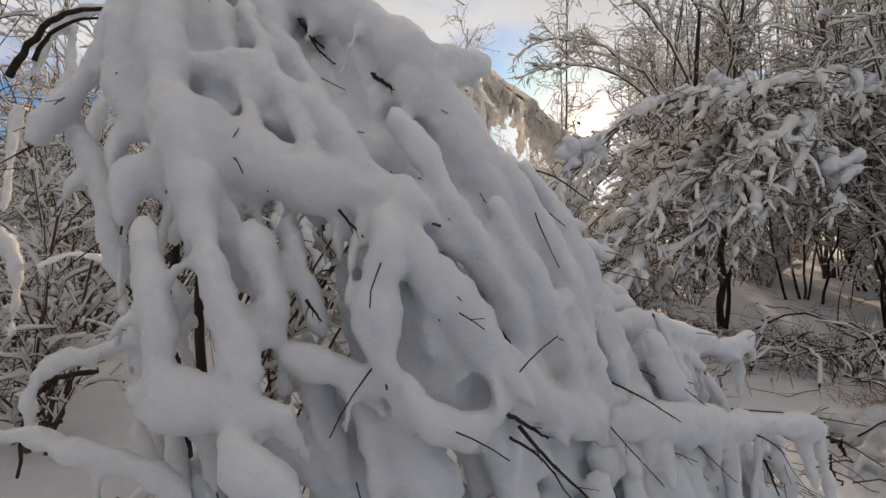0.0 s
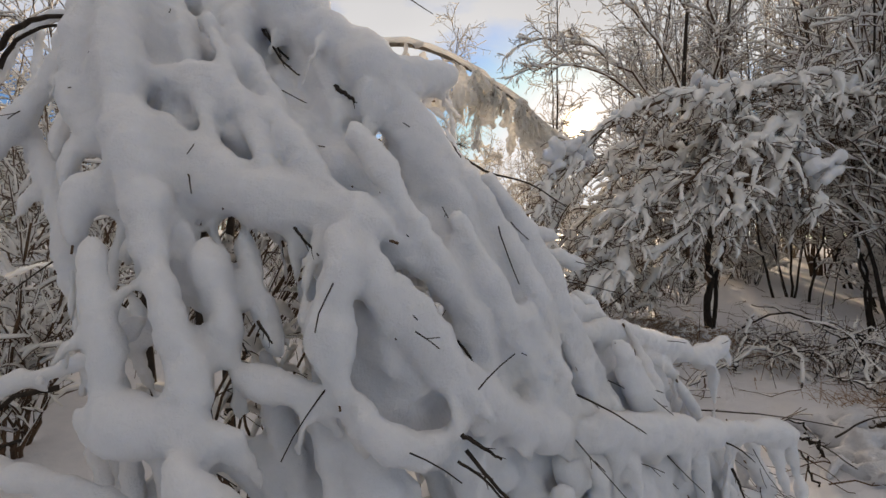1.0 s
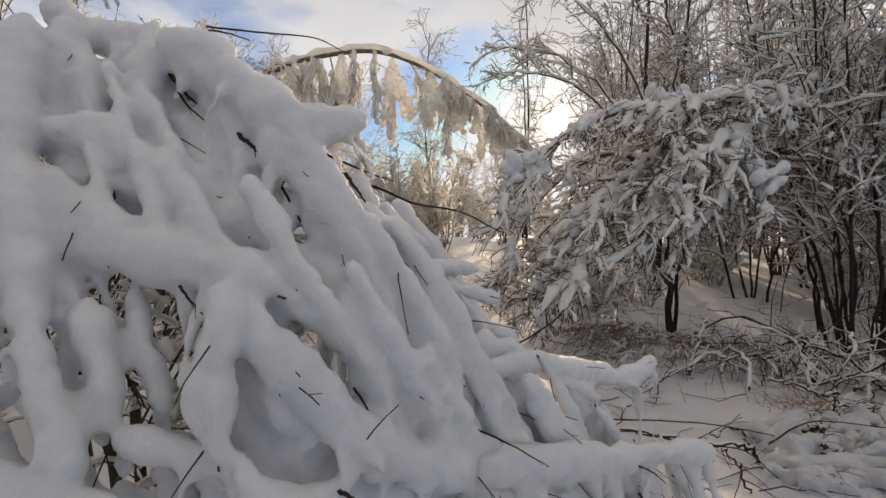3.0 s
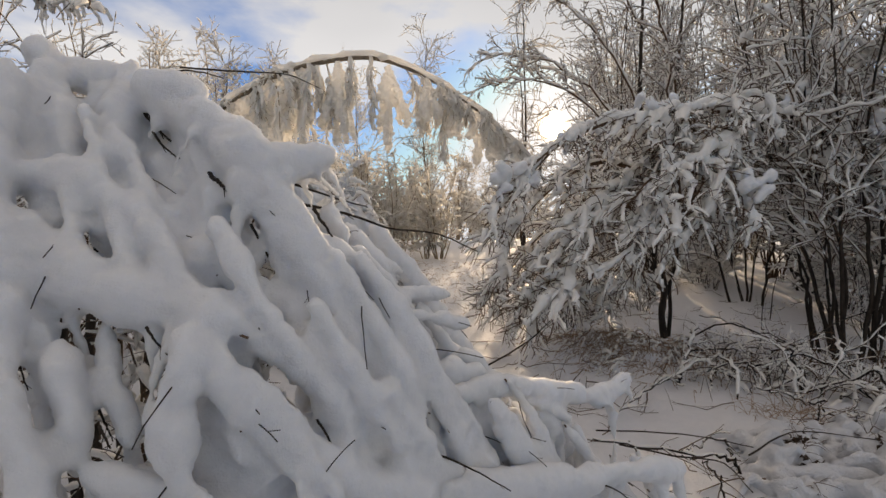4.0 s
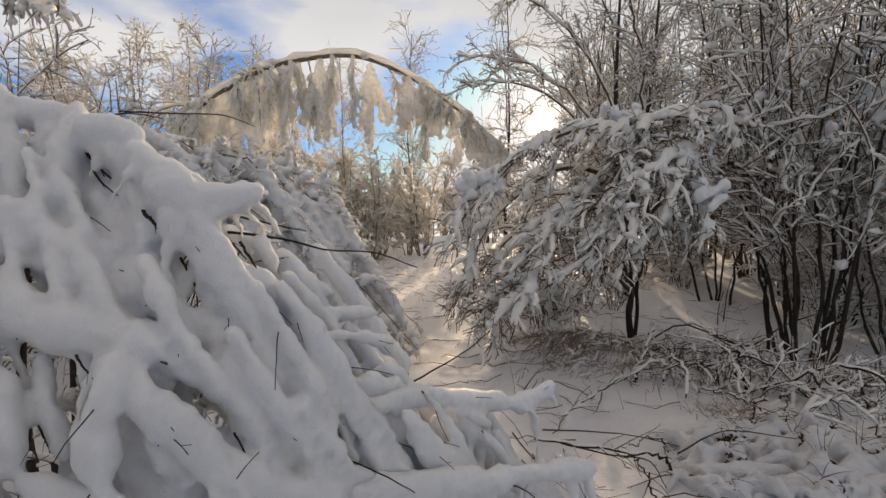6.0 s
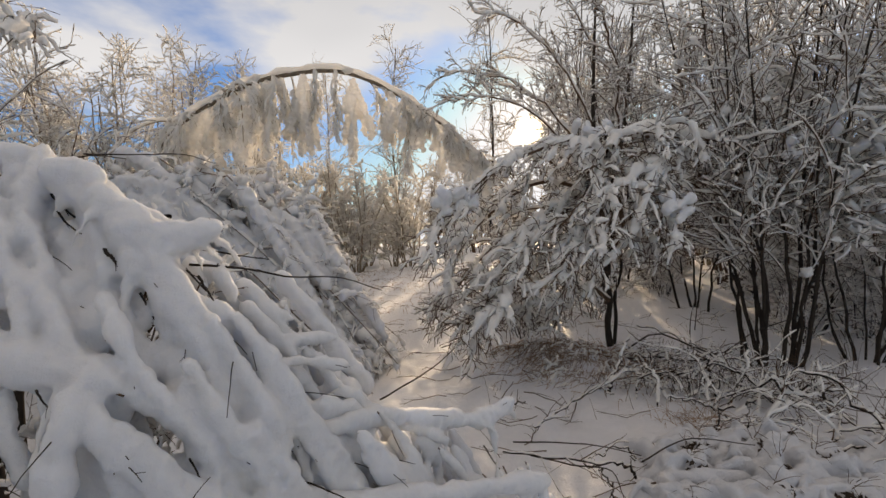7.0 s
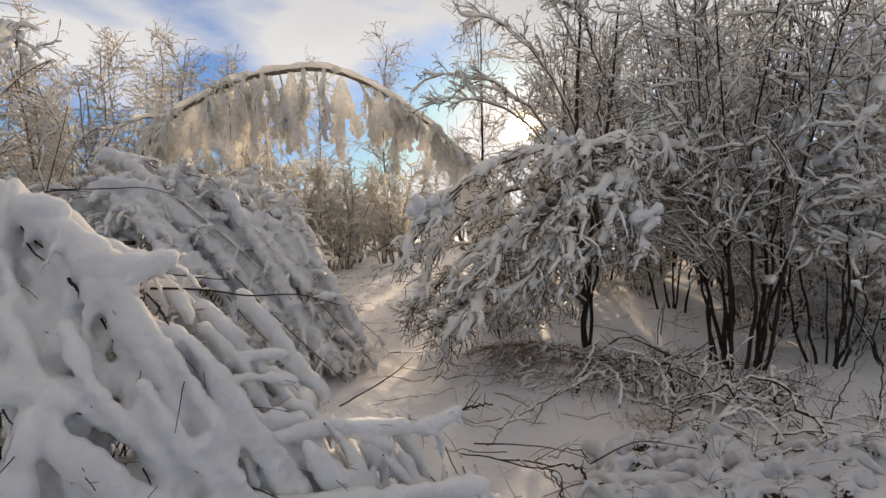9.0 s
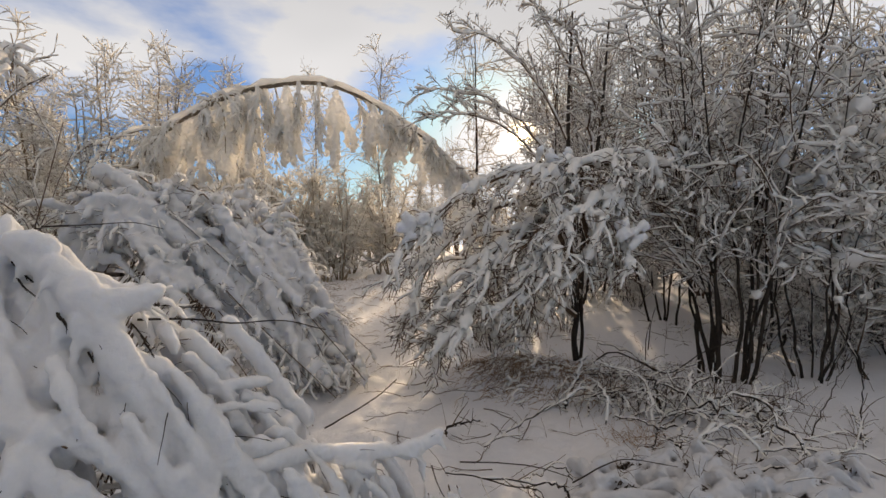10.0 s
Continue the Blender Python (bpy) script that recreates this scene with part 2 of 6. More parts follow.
def shoots(P, R, count, span, length, angle, droop, wobble, n, thin, rng, lift=0.0, even=True, pull=(0.0, 0.0)):
    """Side shoots: count on each line of P, between the shares span of it, that grow length long (metres, low and high)
    at an angle (degrees, low and high), and then sink by droop, wander by wobble and lean the way of pull."""
    B, m, _ = P.shape
    K = B * count
    own = np.repeat(np.arange(B), count)
    base = (np.tile(np.arange(count), B) + rng.random(K)) / count if even else rng.random(K)
    f = (span[0] + (span[1] - span[0]) * base) * (m - 1)
    i = np.minimum(f.astype(int), m - 2)
    g = (f - i)[:, None]
    start = P[own, i] * (1 - g) + P[own, i + 1] * g
    r0 = R[own, i] * (1 - g[:, 0]) + R[own, i + 1] * g[:, 0]
    t = tangents(P)[own, i]
    side = unit(np.cross(t, unit(rng.normal(size=(K, 3)))))
    a = np.radians(angle[0] + (angle[1] - angle[0]) * rng.random(K))[:, None]
    d = unit(t * np.cos(a) + side * np.sin(a) + np.array([0, 0, lift]))
    size = (length[0] + (length[1] - length[0]) * rng.random(K)) * (1.15 - 0.5 * f / (m - 1))
    step = (size / (n - 1))[:, None]
    out = [start]
    for k in range(n - 1):
        d = unit(d + np.array([pull[0], pull[1], -droop]) * (k + 0.5) / n + rng.normal(size=(K, 3)) * wobble)
        out.append(out[-1] + d * step)
    Q = np.stack(out, 1)
    return Q, (r0 * thin)[:, None] * np.linspace(1, 0.4, n)[None]


def merge(parts):
    V, F, k = [], [], 0
    for v, f in parts:
        V.append(v)
        F.append(f + k)
        k += len(v)
    return np.vstack(V), np.vstack(F)


def above_ground(P, ground, least=0.02):
    """Keeps the lines out of the ground."""
    P = P.copy()
    z = ground(P[..., 0], P[..., 1]) + least
    P[..., 2] = np.maximum(P[..., 2], z)
    return P


def outside(P, R, centre, radius):
    """The lines outside a ball, which opens the camera's view of the sun."""
    keep = (np.linalg.norm(P - np.array(centre), axis=-1) > radius).all(1)
    return P[keep], R[keep]


def sun_view_gap(P, R, keep_off=0.09):
    """The lines that keep off the camera's sight lines to the sun."""
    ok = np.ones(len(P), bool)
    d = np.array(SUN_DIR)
    # six places on the camera's path, each with its line to the sun
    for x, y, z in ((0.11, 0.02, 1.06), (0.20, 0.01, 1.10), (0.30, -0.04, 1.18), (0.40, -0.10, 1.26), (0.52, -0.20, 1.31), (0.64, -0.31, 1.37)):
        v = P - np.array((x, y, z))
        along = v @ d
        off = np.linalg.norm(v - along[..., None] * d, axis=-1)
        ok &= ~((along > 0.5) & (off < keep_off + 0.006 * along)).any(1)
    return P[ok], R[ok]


# ---- ground ----
def wave(x, y, seed, size):
    """Smooth rolling noise from a few crossed waves."""
    r = np.random.default_rng(seed)
    out = 0
    for k in range(7):
        a, ph, s = r.random() * 6.28, r.random() * 6.28, size * (0.5 + r.random())
        out = out + np.sin((x * np.cos(a) + y * np.sin(a)) * 6.28 / s + ph)
    return out / 7


def ground_z(x, y):
    """Height of the snow: flat clearing, a bank that rises ahead, hummocks."""
    rise = np.clip(y - 6.4, 0, None)
    z = 0.115 * rise * np.clip(1.25 - rise / 40, 0.2, 1)
    z = z + 0.05 * wave(x, y, 1, 2.6) + 0.022 * wave(x, y, 2, 0.9) + 0.036 * wave(x, y, 3, 0.36) + 0.022 * wave(x, y, 5, 0.17)
    z = z - 0.07 * np.exp(-(((x - 4.4) / 1.6) ** 2 + ((y - 5.4) / 1.2) ** 2)) + 0.25 * np.exp(-(((x - 2.55) / 0.75) ** 2 + ((y - 5.15) / 0.6) ** 2))
    z = z + 0.12 * wave(x, y, 4, 9) * np.clip((np.hypot(x, y) - 6) / 10, 0, 1)
    return z


def stretch(n, near, far):
    u = np.linspace(-1, 1, n)
    return near * u + (far - near) * np.sign(u) * np.abs(u) ** 5


gx, gy = 1.5 + stretch(240, 5.6, 420.0), 3.4 + stretch(240, 5.6, 420.0)
GX, GY = np.meshgrid(gx, gy, indexing="ij")
GZ = ground_z(GX, GY)
idx = np.arange(GX.size).reshape(GX.shape)
quads = np.stack([idx[:-1, :-1], idx[1:, :-1], idx[1:, 1:], idx[:-1, 1:]], -1).reshape(-1, 4)
ground = mesh_object("ground", np.stack([GX, GY, GZ], -1).reshape(-1, 3), quads, SNOW_GROUND)
tagged(ground, "uneven fresh snow over the forest clearing", "snow ground", kind="structure")


# ---- trees ----
def woody(name, place, label, category, layers, group="", bark=BARK_DARK, fine=BARK_TWIG, snow=SNOW_BOUGH, sides=(6, 4, 3), seed=0, snow_sides=5, single=1, clods=(), beads=2):
    """A tree or shrub from layers of lines: (part name, P, R, depth of snow, share left bare, snow on steep lines).
    The lines of the first layers, as many as single says, are parts of their own; the finer ones, past counting, are joined."""
    rng = np.random.default_rng(seed + 1000)
    root = thing(name, place, label, category, group)
    caps = []
    for k, (part, P, R, depth, bare, steep) in enumerate(layers):
        n = sides[min(k, len(sides) - 1)]
        # finer layers are cut so that the camera sees the sun
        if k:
            P, R = sun_view_gap(P, R)
        if k < single:
            for q in range(len(P)):
                v, f = tubes(P[q:q + 1], R[q:q + 1], n)
                under(mesh_object(part, v, f, bark if k == 0 else fine), root)
        else:
            v, f = tubes(P, R, n)
            under(mesh_object(part, v, f, fine), root, kind="stuff")
        if depth:
            caps.append(snow_caps(P, R, depth, snow_sides, rng, bare, steep, beads))
        for at, share, size in clods:
            if at == k:
                caps.append(snow_clods(P, share, size, rng))
    v, f = merge(caps)
    under(mesh_object("snow_load", v, f, snow), root, "wet white snow along the twigs", "stuff")
    return root


def upright_tree(seed, place, height, radius, stems=1, lean=0.05, limbs=12, label="", category="tree", name="tree", group="", snow=0.03, snow_mat=SNOW_BOUGH,
                 bark=BARK_DARK, fine=BARK_TWIG, twigs=(6, 5), spread=(35, 65), reach=(0.25, 0.5), clear=0.25, droop=0.25, lift=0.25, fan=0.0, sides=(6, 4, 3), cap_sides=4, single=1, spare=False, wander=1.0, load=(1.15, 0.1, 1.0, 0.1, 0.85, 0.25), clods=(), root=0.22, rings=(8, 6, 4)):
    """A bare tree, or a shrub of several stems, with limbs, branches and twigs that carry snow."""
    rng = np.random.default_rng(seed)
    x, y = place
    z = float(ground_z(np.array(x), np.array(y)))
    P, R = [], []
    for k in range(stems):
        a = rng.random() * 6.28
        out = np.array([math.cos(a), math.sin(a), 0])
        foot = np.array([x, y, z]) + out * fan * root * (0.2 + 0.8 * rng.random())
        foot[2] = float(ground_z(foot[0], foot[1])) - 0.08
        tip = foot + out * (fan * height * (0.15 + 0.35 * rng.random()) + lean * height * rng.random()) + np.array([0, 0, height * (0.75 + 0.25 * rng.random())])
        mid = foot * 0.5 + tip * 0.5 - out * fan * height * 0.05 + rng.normal(size=3) * np.array([1, 1, 0]) * height * 0.018
        q = foot * 0.78 + tip * 0.22 + rng.normal(size=3) * np.array([1, 1, 0]) * height * 0.01
        line = spline([foot, q, mid, tip], 14)
        line[1:-1] += rng.normal(size=(12, 3)) * np.array([1, 1, 0]) * height * 0.003
        P.append(line)
        R.append(radius * (0.6 + 0.4 * rng.random()) * np.linspace(1, 0.26, 14))
    P, R = np.array(P), np.array(R)
    P1, R1 = shoots(P, R, limbs, (clear, 0.97), (reach[0] * height * 0.6, reach[1] * height * 0.6), spread, droop, 0.16 * wander, rings[0], 0.5, rng, lift)
    P2, R2 = shoots(P1, R1, twigs[0], (0.12, 0.97), (0.07 * height, 0.16 * height), (30, 70), droop * 0.8, 0.24 * wander, rings[1], 0.5, rng)
    P3, R3 = shoots(P2, R2, twigs[1], (0.1, 0.97), (0.025 * height, 0.065 * height), (30, 80), droop * 0.6, 0.3 * wander, rings[2], 0.6, rng)
    P1, P2, P3 = (above_ground(p, ground_z) for p in (P1, P2, P3))
    least = 0.0019 * height ** 0.5
    R1, R2, R3 = np.maximum(R1, least * 1.6), np.maximum(R2, least * 1.1), np.maximum(R3, least * 0.7)
    P3, R3 = (P3[::2], R3[::2]) if spare else (P3, R3)
    return woody(name, (x, y, z), label, category, [("stem", P, R, snow * 0.55, 0.4, 0.3), ("limb", P1, R1, snow * load[0], load[1], 0.25), ("branch", P2, R2, snow * load[2], load[3], 0.3), ("twig", P3, R3, snow * load[4], load[5], 0.4)],
                 group, bark, fine, snow_mat, sides, seed, cap_sides, single, clods, 1 if snow_mat is SNOW_FROST else 2)


# ---- far trees, lit from behind by the sun ----
FAR = "bare snowy tree with thin frosted twigs at the clearing's edge"
BUSH = "thick frosted bush glowing in the low sun"
proto = []
for k, (h, st, lb, tw) in enumerate(((9.0, 1, 18, (7, 5)), (7.5, 3, 7, (7, 5)), (10.5, 1, 20, (7, 5)), (3.2, 7, 5, (4, 3)), (2.4, 7, 5, (4, 3)))):
    low = st > 5
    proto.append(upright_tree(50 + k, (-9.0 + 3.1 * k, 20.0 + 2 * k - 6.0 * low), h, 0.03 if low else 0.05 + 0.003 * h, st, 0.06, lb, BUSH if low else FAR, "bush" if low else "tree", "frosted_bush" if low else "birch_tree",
                              "bushes behind the clearing" if low else "far trees", 0.06 if low else 0.04, SNOW_FROST, BARK_FROST_LIT if low else BARK_FAR_LIT, BARK_FROST_LIT if low else BARK_FAR_LIT, tw, (20, 50) if not low else (25, 60), (0.25, 0.45), 0.18, 0.04, 0.4, 0.6 if low else (0.3 if st > 1 else 0.0), (5, 3, 3), 3, 1, False, wander=1.5, load=(1.15, 0.05, 1.0, 0.1, 0.9, 0.2), rings=(4, 3, 3)))


def far_copy(k, x, y, turn, size):
    c = copy_thing(proto[k], pose(x, y, float(ground_z(np.array(x), np.array(y))) - 0.03, 0, 0, turn))
    c.scale = (size, size, size)
    return c


for k, x, y, turn, size in ((1, -14.5, 22, 40, 1.1), (0, -11.0, 24, 120, 1.1), (1, -5.6, 24, 75, 1.1), (1, -7.6, 14.2, 140, 0.95), (0, -6.3, 15.8, 60, 0.95), (1, -9.8, 15.2, 220, 1.05), (0, -4.6, 17.4, 300, 0.95), (1, -11.8, 13.0, 10, 0.85), (0, -13.0, 20, 200, 0.9), (1, -8.4, 19.5, 20, 0.95), (2, -17, 25, 0, 1.0),
                            (2, 10.4, 22, 210, 1.0), (1, 10.5, 19, 95, 1.1), (0, 13.0, 20, 260, 1.1), (1, 15.5, 17, 310, 1.2), (2, 18.0, 21, 80, 1.1), (1, 20, 14, 150, 1.2), (1, -17, 18, 15, 1.1)):
    far_copy(k, x, y, turn, size)
for k, x, y, turn, size in ((1, -13.6, 15.5, 30, 0.9), (0, -12.4, 17.0, 80, 0.9), (1, -10.6, 17.6, 160, 0.9), (0, -9.0, 14.0, 230, 0.65), (1, -7.0, 17.5, 280, 1.05), (0, -8.2, 16.4, 330, 0.95), (1, -5.6, 19.5, 200, 0.7), (0, -2.6, 19.0, 20, 0.55), (1, 0.2, 20.5, 100, 0.6),
                            (3, -11.0, 11.2, 0, 1.0), (4, -9.4, 10.6, 70, 1.1), (3, -8.0, 11.4, 140, 1.0), (4, -6.6, 12.0, 210, 1.1), (3, -7.2, 10.0, 280, 0.8), (4, -10.2, 12.6, 20, 1.2), (3, -12.4, 10.0, 90, 1.0)):
    far_copy(k, x, y, turn, size)
for q in range(6):
    far_copy(3 + q % 2, -10.5 + 1.1 * q + 0.5 * random.random(), 15.0 + 5.5 * random.random(), 360 * random.random(), 0.8 + 0.4 * random.random())
for q in range(10):
    far_copy(3 + q % 2, -5.2 + 0.62 * q + 0.4 * random.random(), 12.4 + 1.9 * random.random() + (1.2 if 7 < q < 10 else 0), 360 * random.random(), (1.0 if q < 7 else 0.75) + 0.35 * random.random())

# taller bushes that close the arch from behind
for k, x, y, turn, size in ((3, -3.4, 13.6, 40, 1.2), (3, -1.9, 14.2, 200, 1.2), (3, -0.4, 13.4, 280, 1.15), (3, 1.1, 14.4, 70, 1.15)):
    far_copy(k, x, y, turn, size)

# thin trees in the gap beside the arch, more beside and behind the path
# the last six are unseen, put there to cut the light from the left
for k, x, y, turn, size in ((1, 2.7, 26.0, 15, 0.8), (0, 3.7, 28.0, 140, 0.7), (1, 1.4, 27.0, 230, 0.75), (0, 4.7, 27.5, 310, 0.6), (0, -4.6, -0.6, 40, 0.9), (2, -3.8, -3.2, 120, 0.9), (1, -6.0, 1.4, 200, 1.0), (0, -5.4, -4.2, 290, 1.0), (3, -3.6, -1.2, 10, 1.0), (3, -4.6, 1.2, 80, 1.0)):
    far_copy(k, x, y, turn, size)

# bushes along the far edge of the clearing
for q in range(11):
    far_copy(3, -2.6 + 1.0 * q + 0.4 * random.random(), 25.0 + 3.0 * random.random(), 360 * random.random(), 0.95 + 0.15 * random.random())

# undergrowth that shades the alders' feet
for k, x, y, turn, size in ((4, 8.4, 13.2, 200, 1.0), (3, 10.6, 13.4, 250, 0.9), (4, 12.2, 12.8, 300, 1.0), (3, 11.4, 14.6, 40, 1.0)):
    far_copy(k, x, y, turn, size)

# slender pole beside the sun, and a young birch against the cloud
upright_tree(71, (4.1, 15.6), 11.0, 0.09, 1, 0.01, 26, "slender dark tree trunk with short snowy branches", "tree", "slender_tree", "", 0.03, SNOW_FROST, BARK_DARK, BARK_FAR_LIT, (4, 3), (60, 85), (0.06, 0.16), 0.2, 0.2, 0.1, 0.0, (6, 3, 3), 3)
upright_tree(73, (4.75, 18.6), 11.5, 0.08, 1, 0.02, 18, "slender dark tree trunk with short snowy branches", "tree", "slender_tree", "", 0.03, SNOW_FROST, BARK_DARK, BARK_FAR_LIT, (4, 3), (60, 85), (0.06, 0.14), 0.25, 0.2, 0.1, 0.0, (6, 3, 3), 3)
upright_tree(72, (0.8, 16.6), 8.4, 0.06, 1, 0.02, 22, "bare young birch against the bright cloud", "tree", "birch_tree", "", 0.022, SNOW_FROST, BARK_FAR_LIT, BARK_FAR_LIT, (6, 4), (20, 45), (0.2, 0.4), 0.3, 0.05, 0.35, 0.0, (5, 3, 3), 3)

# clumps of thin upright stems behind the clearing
poles = upright_tree(74, (7.4, 14.2), 7.0, 0.03, 12, 0.03, 5, "clump of thin upright saplings with light snow", "saplings", "sapling_clump", "sapling clumps", 0.03, SNOW_FROST, BARK_TWIG, BARK_FAR_LIT, (3, 2), (15, 40), (0.12, 0.25), 0.3, 0.05, 0.4, 0.22, (5, 3, 3), 3, wander=0.6, root=1.2, rings=(5, 4, 3))
for x, y, turn, size in ((4.0, 18.4, 60, 0.8), (6.7, 15.8, 130, 1.1), (8.8, 14.8, 200, 1.0), (9.8, 13.2, 270, 0.95), (11.4, 12.6, 20, 1.0), (7.9, 11.6, 100, 0.9), (12.8, 11.0, 150, 1.3), (10.6, 10.6, 310, 1.2), (13.6, 13.4, 40, 1.5), (12.0, 15.6, 80, 1.5), (9.2, 17.4, 190, 1.4), (14.6, 9.6, 240, 1.3), (9.0, 10.4, 350, 1.1), (11.6, 8.4, 75, 1.1)):
    c = copy_thing(poles, pose(x, y, float(ground_z(np.array(x), np.array(y))) - 0.03, 0, 0, turn))
    c.scale = (size, size, size)


def far_wood():
    """The wood that closes the view, past counting."""
    rng = np.random.default_rng(90)
    n = 230
    x, y = -85 + 190 * rng.random(n), 62 + 40 * rng.random(n)
    # unseen thin belt of this wood, added far behind the path to block light
    k = n // 6
    x[:k], y[:k] = -60 + 120 * rng.random(k), -45 - 16 * rng.random(k)
    h = 6.0 + 5.0 * rng.random(n)
    z = ground_z(x, y)
    foot = np.stack([x, y, z - 0.2], -1)
    tip = foot + np.stack([rng.normal(size=n) * 0.4, rng.normal(size=n) * 0.4, h], -1)
    s = np.linspace(0, 1, 4)[None, :, None]
    P = foot[:, None] * (1 - s) + tip[:, None] * s
    R = np.linspace(0.18, 0.04, 4)[None] * np.ones((n, 1))
    P1, R1 = shoots(P, R, 10, (0.08, 0.98), (1.0, 2.6), (25, 60), 0.05, 0.1, 3, 0.5, rng, 0.3)
    P2, R2 = shoots(P1, R1, 3, (0.2, 0.98), (0.5, 1.2), (25, 60), 0.1, 0.1, 3, 0.7, rng)
    R1, R2 = np.maximum(R1, 0.05), np.maximum(R2, 0.04)
    a = mesh_object("far_wood", *merge([tubes(P, R, 3), tubes(P1, R1, 3), tubes(P2, R2, 3)]), BARK_FAR_LIT)
    tagged(a, "distant bare winter wood closing the view", "wood", kind="stuff")
    v, f = snow_caps(P1, R1, 0.10, 3, rng, 0.1, 0.4)
    under(mesh_object("snow_load", v, f, SNOW_FROST), a, "snow on distant branches", "stuff")


far_wood()


# ---- birch bent to an arch by its snow ----
def arched_birch():
    rng = np.random.default_rng(5)
    z0 = float(ground_z(np.array(-5.7), np.array(11.2)))
    P = spline([(-5.7, 11.2, z0), (-5.4, 11.1, 2.4), (-4.5, 10.95, 4.15), (-3.0, 10.8, 5.2), (-1.6, 10.7, 5.6), (-0.4, 10.6, 5.6), (0.9, 10.45, 5.0), (2.1, 10.3, 4.1), (2.9, 10.2, 3.3)], 44)[None]
    R = np.linspace(0.085, 0.022, 44)[None]
    # a veil of small hanging branches, thickest on the two shoulders, and a few long tassels between
    P1, R1 = shoots(P, R, 44, (0.12, 0.47), (0.8, 2.5), (45, 85), 0.9, 0.06, 9, 0.3, rng, -0.9)
    Q1, S1 = shoots(P, R, 14, (0.74, 1.0), (0.3, 0.9), (45, 85), 0.9, 0.06, 9, 0.35, rng, -0.9)
    T1, U1 = shoots(P, R, 6, (0.48, 0.8), (1.2, 2.2), (60, 85), 1.4, 0.03, 9, 0.35, rng, -1.5)
    A, RA = np.vstack([P1, Q1, T1]), np.vstack([R1, S1, U1])
    P2, R2 = shoots(A, RA, 10, (0.1, 1.0), (0.2, 0.6), (15, 50), 0.9, 0.12, 6, 0.5, rng)
    X2, Y2 = shoots(T1, U1, 16, (0.25, 1.0), (0.25, 0.6), (20, 45), 1.2, 0.06, 6, 0.6, rng)
    P2, R2 = np.vstack([P2, X2]), np.vstack([R2, Y2])
    P3, R3 = shoots(P2, R2, 3, (0.1, 1.0), (0.10, 0.28), (25, 60), 0.9, 0.12, 4, 0.6, rng)
    RA, R2, R3 = np.maximum(RA, 0.007), np.maximum(R2, 0.004), np.maximum(R3, 0.003)
    return woody("arched_birch", (-5.7, 11.2, z0), "young birch bent into an arch under heavy snow", "tree",
                 [("trunk", P, R, 0.2, 0.0, 0.5), ("hanging_branch", A, RA, 0.08, 0.1, 0.85), ("branch", P2, R2, 0.05, 0.2, 0.85), ("twig", P3, R3, 0.038, 0.3, 0.8)],
                 bark=BARK_BIRCH, fine=BARK_FROST_LIT, snow=SNOW_VEIL, sides=(8, 4, 3), seed=5, snow_sides=5, single=2, clods=((0, 0.5, (0.07, 0.13)), (1, 0.08, (0.04, 0.09))))


arch = arched_birch()


